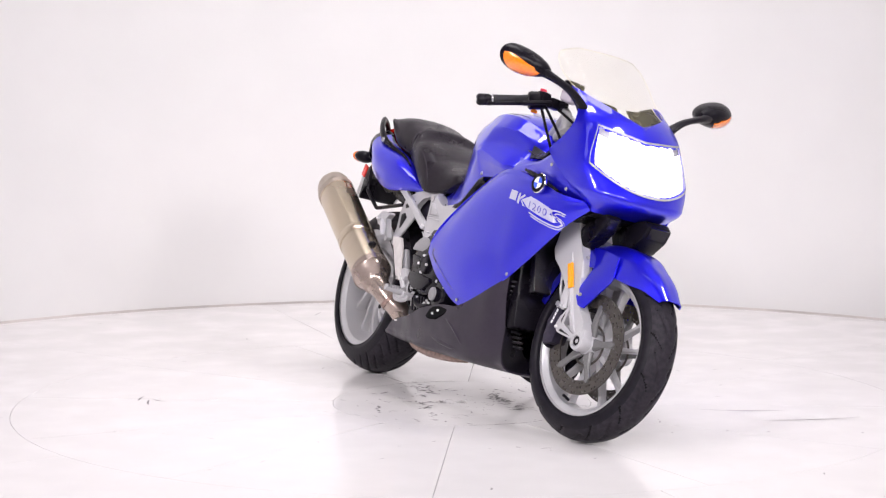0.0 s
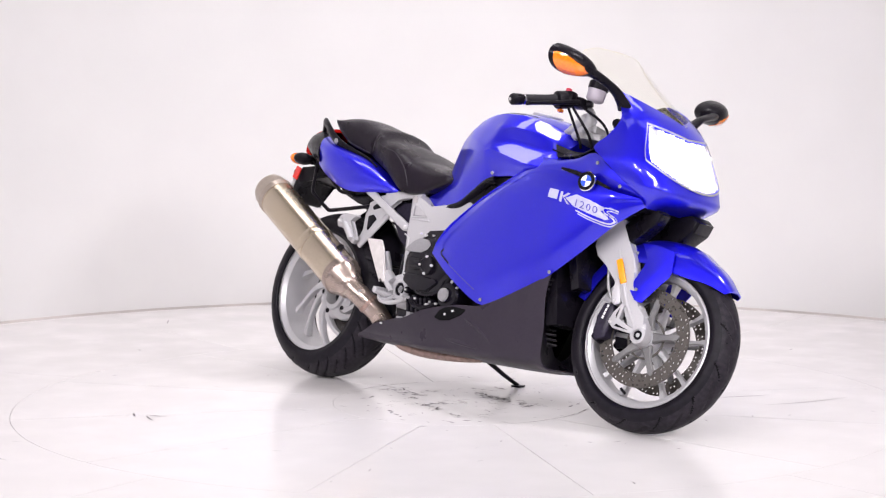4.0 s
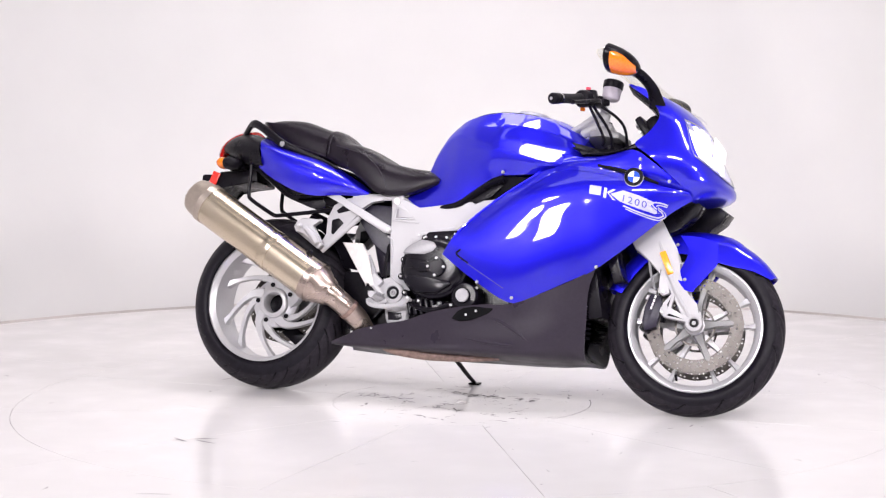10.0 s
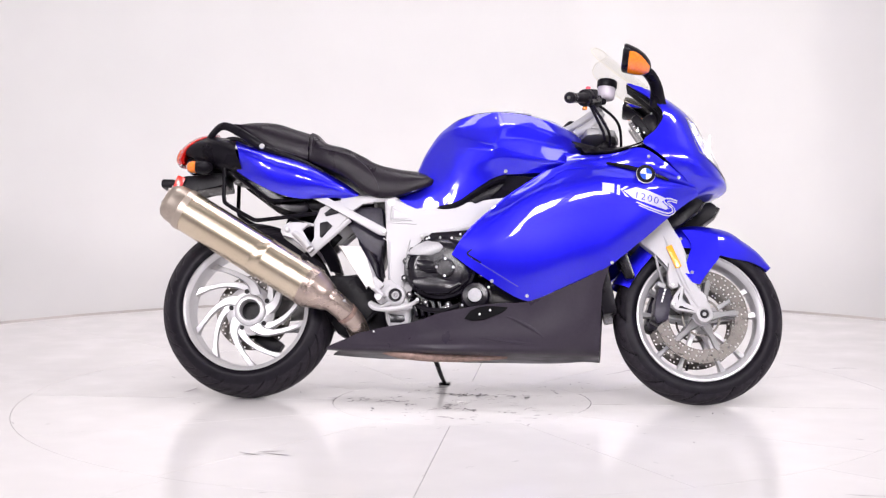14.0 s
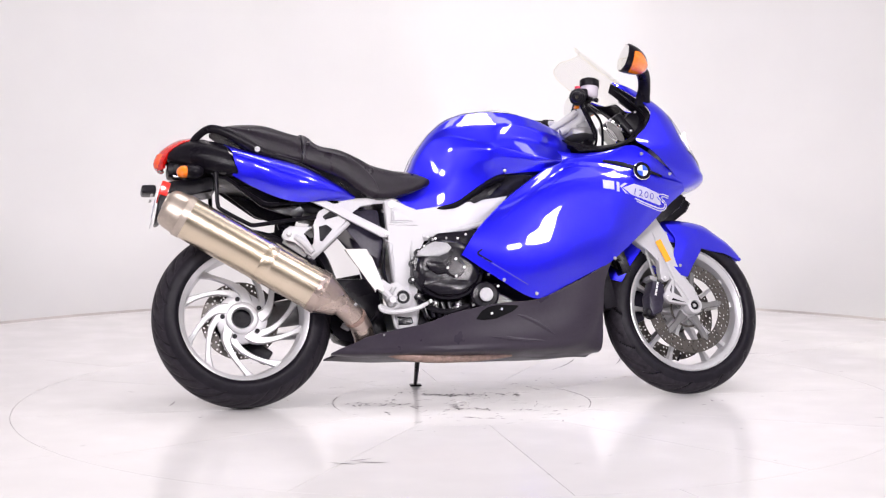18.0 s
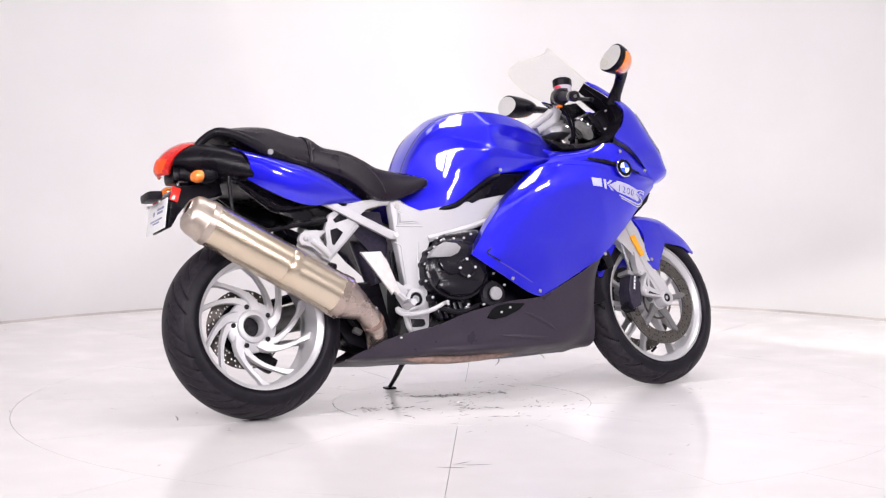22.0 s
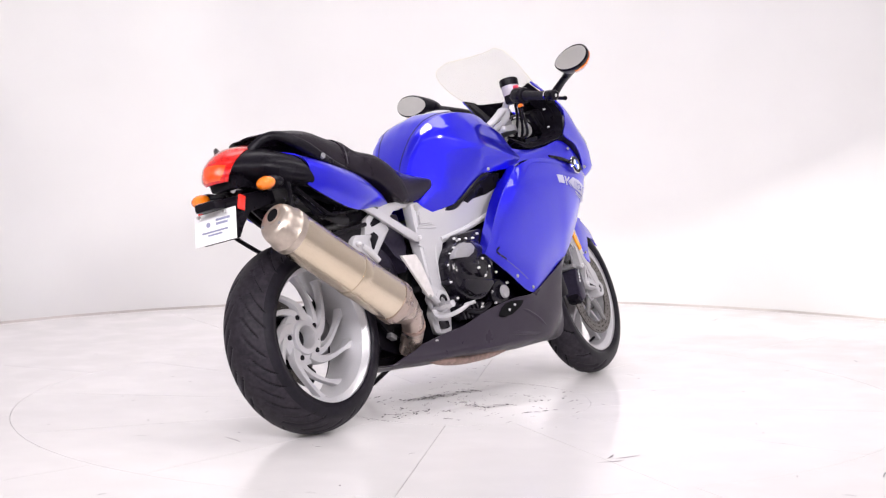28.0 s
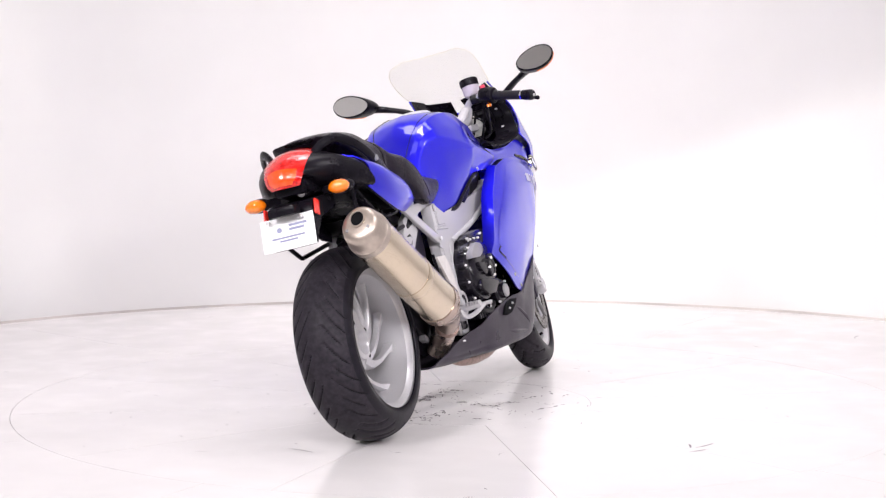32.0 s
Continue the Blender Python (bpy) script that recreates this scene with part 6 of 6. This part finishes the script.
    # silencer clamp hardware
    bolt(-0.455, -0.185, 0.330, 0.009, CAST, bike)
    part("hose_clamp", tube([(-0.535, -0.20, 0.470), (-0.525, -0.215, 0.462)], 0.012, 4, 8), BLACK, bike)


frame_detail()


def rear_detail():
    # luggage rails and tray edge below the tail
    def rails(s):
        y = 0.135 * s
        part("luggage_rail", tube([(-0.830, y, 0.790), (-0.830, y, 0.715), (-0.828, y, 0.680), (-0.815, y, 0.660), (-0.730, y, 0.612), (-0.715, y, 0.607), (-0.690, y, 0.608), (-0.500, y, 0.632)], 0.0072, 40, 8), BLACK, bike, "black tubular luggage rail")
        part("luggage_rail", tube([(-0.800, y, 0.770), (-0.730, y, 0.719), (-0.682, y, 0.685), (-0.665, y, 0.678), (-0.636, y, 0.676), (-0.530, y, 0.683)], 0.0068, 24, 8), BLACK, bike)
    both(rails)
    part("tool_box", plate([(-0.570, 0.698), (-0.430, 0.695), (-0.440, 0.640), (-0.530, 0.650)], -0.11, 0.11, 0.012), BLACK, bike, "black plastic box under the seat")
    for e in (-1, 1):
        part("under_panel", plate([(-0.800, 0.772), (-0.630, 0.712), (-0.520, 0.700), (-0.545, 0.634), (-0.600, 0.645), (-0.680, 0.674)], 0.097 * e, 0.105 * e, 0.002), ENGINE, bike, "glossy dark panel under the tail")
    # rear brake and final drive on the far side of the wheel
    part("final_drive", lathe([(0.085, 0.070), (0.100, 0.078), (0.150, 0.070), (0.165, 0.045), (0.168, 0.01)], 28, "y"), CAST, bike, "grey final drive housing", m=Matrix.Translation(AXLE_R))
    part("rear_caliper", block(0.10, 0.05, 0.055, 0.014, pose(-0.690, 0.090, 0.205, 0, 35, 0)), BLACK, bike, "black rear brake caliper")
    part("swing_brace", tube([(-0.30, 0.09, 0.30), (-0.45, 0.10, 0.262), (-0.66, 0.115, 0.255)], 0.012, 12, 8), CAST, bike)
    part("paralever", tube([(-0.32, 0.10, 0.45), (-0.50, 0.11, 0.42), (-0.70, 0.11, 0.375)], 0.016, 12, 10), BLACK, bike)
    # fender close to the rear tyre
    hg = [[(-0.62, -0.075, 0.600), (-0.55, -0.078, 0.565), (-0.49, -0.078, 0.505), (-0.455, -0.076, 0.440)],
          [(-0.62, 0.0, 0.645), (-0.53, 0.0, 0.603), (-0.455, 0.0, 0.525), (-0.420, 0.0, 0.440)],
          [(-0.62, 0.075, 0.600), (-0.55, 0.078, 0.565), (-0.49, 0.078, 0.505), (-0.455, 0.076, 0.440)]]
    part("rear_hugger", patch(hg, 16, 14, 0.004), BLACK, bike, "black rear tyre hugger")
    # seat lock and the box below the tail light
    part("seat_lock", lathe([(-1.012, 0.012), (-1.004, 0.013), (-0.98, 0.013)], 16, "x"), CHROME, bike, m=pose(0.045, -0.03, 0.795))
    part("tail_box", block(0.075, 0.10, 0.05, 0.016, pose(-0.950, 0, 0.818)), BLACK, bike)
    for y in (-0.055, 0.055):
        part("plate_bolt", lathe([(-0.006, 0.006), (0.002, 0.006)], 10, "x"), STEEL, bike, m=pose(-1.040, y + 0.009, 0.728, 0, 12, 0))


rear_detail()


def belly_detail():
    pan = [o for o in bike.children if o.name.startswith("belly_pan")][0]
    # near-black plate on the pan, the opening's shade put into its colour
    part("pan_slot", plate([(0.020, 0.264), (0.040, 0.290), (0.062, 0.302), (0.100, 0.308), (0.168, 0.307), (0.166, 0.300), (0.145, 0.284), (0.088, 0.262), (0.045, 0.258)], -0.2155, -0.190, 0.003), HOLLOW_SHADE, pan, "dark plate for the shaded opening in the belly pan")
    bolt(0.072, -0.214, 0.279, 0.007, CHROME, pan)
    bolt(0.107, -0.215, 0.293, 0.007, CHROME, pan)
    bolt(-0.290, -0.165, 0.222, 0.006, STEEL, pan)
    # header pipes and collector showing below the pan
    hp = part("collector", tube([(0.16, -0.095, 0.152), (0.05, -0.105, 0.146), (-0.10, -0.108, 0.146), (-0.22, -0.105, 0.158), (-0.30, -0.095, 0.182)], [0.010, 0.016, 0.019, 0.018, 0.012], 20, 14), RUST, bike, "rusty exhaust collector below the pan")
    for pts in ([(0.130, 0.282), (0.187, 0.265), (0.253, 0.230), (0.319, 0.181)], [(0.319, 0.181), (0.213, 0.187), (0.120, 0.196), (0.031, 0.208)]):
        line = [(x, panel_y(x, z, -1, ("pan", -1)) - 0.0005, z) for x, z in [tuple(p) for p in crv([(x, z, 0) for x, z in pts], 16)[:, :2]]]
        part("pan_crease", tube(line, [0.0012, 0.0080, 0.0090, 0.0020], 24, 8), BELLY, pan)
    # vanes of the radiator exit behind the front wheel
    def vanes(s):
        for k in range(14):
            e = k / 13
            part("vane", block(0.044, 0.040, 0.008, 0.002, pose(0.440 + 0.020 * e, (0.080 + 0.085 * e) * s, 0.235 + 0.205 * e, 0, 0, -55 * s)), BLACK, pan)
    both(vanes)


belly_detail()


def cockpit_detail():
    # fork head clamp, bars' risers, cables
    part("fork_clamp", plate([(0.40, -0.10), (0.44, -0.12), (0.50, -0.10), (0.53, 0.0), (0.50, 0.10), (0.44, 0.12), (0.40, 0.10), (0.385, 0.0)], 0.905, 0.930, 0.008, "z"), CAST, bike, "silver upper fork clamp", m=STEER)
    def bar(s):
        part("bar_riser", tube([(0.372, 0.060 * s, 0.925), (0.430, 0.085 * s, 0.955), (0.446, 0.098 * s, 0.992)], [0.016, 0.020, 0.020], 8, 12), SILVER, bike, "polished silver bar riser", m=STEER)
        part("bar_arm", tube([(0.325, 0.050 * s, 0.928), (0.375, 0.072 * s, 0.952), (0.425, 0.092 * s, 0.985)], [0.011, 0.014, 0.015], 10, 10, 1.3), SILVER, bike, "flat silver bar mount", m=STEER)
        lv = part("lever", tube([(0.430, 0.165 * s, 1.014), (0.428, 0.205 * s, 1.002), (0.400, 0.285 * s, 0.972), (0.372, 0.362 * s, 0.944)], [0.008, 0.008, 0.007, 0.006], 14, 8), BLACK, bike, "black hand lever", m=STEER)
        part("lever_ball", ball(0.008, 0.008, 0.008, pose(0.371, 0.366 * s, 0.943)), BLACK, lv, m=STEER)
        part("lever_perch", block(0.045, 0.05, 0.035, 0.010, pose(0.420, 0.150 * s, 1.014)), BLACK, bike, m=STEER)
        part("turn_switch", block(0.016, 0.018, 0.012, 0.004, pose(0.380, 0.190 * s, 0.974)), ORANGE, bike, "orange turn switch", m=STEER)
        for k, (a, b) in enumerate((((0.43, 0.15, 1.005), (0.53, 0.06, 0.86)), ((0.41, 0.17, 0.995), (0.48, 0.09, 0.84)), ((0.40, 0.18, 0.99), (0.45, 0.13, 0.87)))):
            mid = ((a[0] + b[0]) / 2 + 0.03, (a[1] + b[1]) / 2 * s, (a[2] + b[2]) / 2 + 0.02 - 0.03 * k)
            part("control_cable", tube([(a[0], a[1] * s, a[2]), mid, (b[0], b[1] * s, b[2])], 0.005, 12, 6), BLACK, bike, m=STEER)
    both(bar)
    part("kill_switch", block(0.016, 0.018, 0.012, 0.004, pose(0.392, -0.186, 1.046)), REDKNOB, bike, "red stop switch", m=STEER)
    part("reservoir_stem", tube([(0.425, -0.140, 1.014), (0.458, -0.132, 1.022)], 0.013, 4, 10), BLACK, bike, m=STEER)
    part("handlebar_clamp", block(0.06, 0.20, 0.03, 0.012, pose(0.445, 0, 0.945)), CAST, bike, m=STEER)
    # instruments
    da = part("instrument_panel", block(0.030, 0.24, 0.10, 0.018, pose(0.610, 0, 0.945, 0, -38, 0)), BLACK, bike, "black instrument panel with pale round dials")
    for y, r in ((-0.055, 0.045), (0.055, 0.045), (0.0, 0.026)):
        part("dial", lathe([(-0.003, r), (0.004, r), (0.005, r * 0.9), (0.005, 0.003)], 28, "x"), GAUGE, da, "pale round dial", m=pose(0.596, y, 0.938, 0, -38, 0) @ Matrix.Rotation(math.pi, 4, "Z"))
        part("dial_rim", lathe([(-0.004, r + 0.004), (0.007, r + 0.004), (0.007, r - 0.001), (-0.004, r - 0.001)], 28, "x", closed=True), CHROME, da, m=pose(0.596, y, 0.938, 0, -38, 0) @ Matrix.Rotation(math.pi, 4, "Z"))
    # inner fairing shells and headstock
    def inner(s):
        rows = [[(0.566, -0.140, 1.072), (0.662, -0.150, 0.990), (0.664, -0.165, 0.930), (0.618, -0.185, 0.868), (0.480, -0.175, 0.845), (0.380, -0.165, 0.865)],
                [(0.600, -0.100, 1.060), (0.680, -0.110, 0.970), (0.680, -0.110, 0.900), (0.620, -0.120, 0.850), (0.500, -0.110, 0.830), (0.400, -0.100, 0.850)],
                [(0.620, -0.020, 1.050), (0.720, -0.030, 0.960), (0.720, -0.030, 0.880), (0.650, -0.040, 0.820), (0.520, -0.040, 0.790), (0.420, -0.040, 0.800)]]
        part("inner_fairing", patch([[(x, -y * s, z) for x, y, z in r] for r in rows], 24, 12, 0.004, -s), BLACK, bike, "black plastic inner fairing")
        for x, y, z in ((0.652, 0.150, 0.985), (0.628, 0.168, 0.915)):
            bolt(x - 0.012, (y - 0.012) * s, z, 0.006, STEEL, bike)
        # dark intake below the nose
        reach = 0.0 if s > 0 else -0.055
        du = part("air_intake", plate([(0.660, 0.640), (0.760, 0.700), (0.850 + reach, 0.712), (0.876 + reach, 0.692), (0.858 + reach, 0.655), (0.800 + reach, 0.612), (0.700, 0.585)], s * 0.030, s * (0.122 if s > 0 else 0.085), 0.010), BLACK, bike, "black air intake below the nose")
        part("intake_mouth", plate([(0.840 + reach, 0.698), (0.868 + reach, 0.696), (0.882 + reach, 0.690), (0.862 + reach, 0.656), (0.840 + reach, 0.660)], s * 0.042, s * (0.110 if s > 0 else 0.075), 0.002), ENGINE, du)
    both(inner)
    part("nose_under", plate([(0.60, 0.72), (0.815, 0.718), (0.790, 0.695), (0.66, 0.66)], -0.12, 0.12, 0.01), BLACK, bike)
    part("radiator_core", block(0.035, 0.30, 0.26, 0.006, pose(0.530, 0, 0.54, 0, -20, 0)), ENGINE, bike, "dark radiator core")
    part("head_tube", tube([(0.47, 0, 0.90), (0.56, 0, 0.74), (0.60, 0, 0.66)], 0.045, 8, 14), BLACK, bike)
    part("fork_link", tube([(0.52, -0.07, 0.66), (0.64, -0.075, 0.655)], 0.018, 4, 10), SILVER, bike)
    part("fork_link", tube([(0.52, 0.07, 0.66), (0.64, 0.075, 0.655)], 0.018, 4, 10), SILVER, bike)
    # fuel filler
    fc = part("fuel_cap", lathe([(0.0, 0.055), (0.008, 0.055), (0.012, 0.050), (0.012, 0.012)], 32, "z"), SILVER, bike, "round silver fuel filler cap", m=pose(0.175, 0, 1.002, 0, 6, 0))
    part("seat_tag", block(0.020, 0.002, 0.008, 0.0005, pose(-0.391, -0.160, 0.820, -25, 14, 0)), DECAL, bike)


cockpit_detail()


def front_detail():
    # brake hoses along the fork, sensor lead
    def hose(s):
        part("brake_hose", tube([(0.60, 0.075 * s, 0.66), (0.630, 0.095 * s, 0.55), (0.650, 0.098 * s, 0.45), (0.668, 0.090 * s, 0.40)], 0.005, 14, 6), CAST, bike, "braided brake hose", m=STEER)
        for x, z in ((0.697, 0.390), (0.700, 0.322)):
            bolt(x, 0.113 * s, z, 0.009, STEEL, bike).matrix_basis = STEER
        part("caliper_body", block(0.040, 0.050, 0.060, 0.012, pose(0.655, 0.070 * s, 0.285, 0, 30, 0)), BLACK, bike, m=STEER)
        part("pad_pin", block(0.03, 0.056, 0.016, 0.004, pose(0.662, 0.070 * s, 0.392, 0, 16, 0)), CAST, bike, m=STEER)
    both(hose)
    part("valve", tube([(0.760, -0.03, 0.115), (0.758, -0.055, 0.125)], 0.005, 4, 8), BLACK, bike, m=STEER)


front_detail()


# ---------------------------------------------------------------- scuffs on the turntable
def scuffs():
    rng = random.Random(7)
    sc = tagged(new("floor_scuffs"), "grey scuff and tyre marks on the white turntable", "scuff marks", kind="stuff")
    bm = bmesh.new()

    def mark(r, a, length, width, turn, bend=0.0):
        x0, y0 = r * math.cos(radians(a)), r * math.sin(radians(a))
        n = 5
        L, R = [], []
        for i in range(n):
            u = i / (n - 1) - 0.5
            th = radians(turn) + bend * u
            x, y = x0 + math.cos(th) * length * u, y0 + math.sin(th) * length * u
            w = width * (1 - (2 * u) ** 2) * (0.6 + 0.8 * rng.random()) + 0.0003
            L.append(bm.verts.new((x - math.sin(th) * w, y + math.cos(th) * w, 0.0012)))
            R.append(bm.verts.new((x + math.sin(th) * w, y - math.cos(th) * w, 0.0012)))
        for i in range(n - 1):
            bm.faces.new((L[i], L[i + 1], R[i + 1], R[i]))
    for k in range(110):   # a worn patch round the centre
        a = rng.uniform(0, 360)
        r = abs(rng.gauss(0.27, 0.13))
        mark(r, a, rng.uniform(0.008, 0.045), rng.uniform(0.0005, 0.0018), rng.gauss(15, 40), rng.uniform(-0.6, 0.6))
    for cx, cy, turn in ((-0.17, -0.05, -22), (0.02, 0.15, -14)):   # two bands of flaked paint, in clumps
        c, d = math.cos(radians(turn)), math.sin(radians(turn))
        for n in range(13):
            u, v = rng.gauss(0, 0.15), rng.gauss(0, 0.028)
            for k in range(rng.randint(3, 9)):
                p, q = u + rng.gauss(0, 0.020), v + rng.gauss(0, 0.014)
                x, y = cx + p * c - q * d, cy + p * d + q * c
                mark(math.hypot(x, y), math.degrees(math.atan2(y, x)), rng.uniform(0.008, 0.034), rng.uniform(0.0012, 0.0046), turn + rng.gauss(50, 40), rng.uniform(-0.8, 0.8))
    for a, r, length in ((-96, 0.30, 0.05), (-84, 0.33, 0.035), (-150, 0.33, 0.04), (-40, 0.36, 0.03), (35, 0.38, 0.04), (110, 0.31, 0.05), (160, 0.24, 0.03)):
        mark(r, a, length, 0.005, a + 80)
        mark(r + 0.02, a + 6, length * 0.5, 0.004, a + 40)
    for a0, a1 in ((160, 196), (-22, 30)):   # dark arcs on the centre joint
        for a in range(a0, a1, 6):
            mark(0.4433, a, 0.048, rng.uniform(0.0008, 0.0020), a + 90, radians(6))
    for k in range(60):
        mark(rng.uniform(0.5, 1.6), rng.uniform(0, 360), rng.uniform(0.006, 0.04), rng.uniform(0.0006, 0.0022), rng.uniform(0, 180), rng.uniform(-1, 1))
    for k in range(24):
        mark(rng.uniform(1.6, 2.7), rng.uniform(0, 360), rng.uniform(0.02, 0.12), rng.uniform(0.001, 0.003), rng.uniform(0, 180), rng.uniform(-1, 1))
    for r, a, l, t in ((1.12, -119, 0.09, -30), (1.08, -115, 0.10, -20), (1.05, -117, 0.08, 20), (0.99, 172, 0.10, 75), (0.95, 54, 0.30, 60), (1.2, 48, 0.35, 75), (0.38, -49, 0.03, 10), (0.40, -47, 0.02, 30)):
        mark(r, a, l, 0.003, t, 0.2)
    part("scuff", bm, SCUFF, sc)
    return sc


floor_scuffs = scuffs()


# ---------------------------------------------------------------- what moves
REST = pose(0.0, -0.008, 0.001, 0, 0, 1.2) @ pose(0, 0, 0, -14.3, 0, 0)


def motions():
    times = list(range(0, 33))
    walk(turn_table, [(t, pose(0, 0, 0, 0, 0, spin(t))) for t in times])
    walk(floor_scuffs, [(t, pose(0, 0, 0, 0, 0, spin(t))) for t in times])
    walk(bike, [(t, pose(0, 0, 0, 0, 0, spin(t)) @ REST) for t in times])


motions()
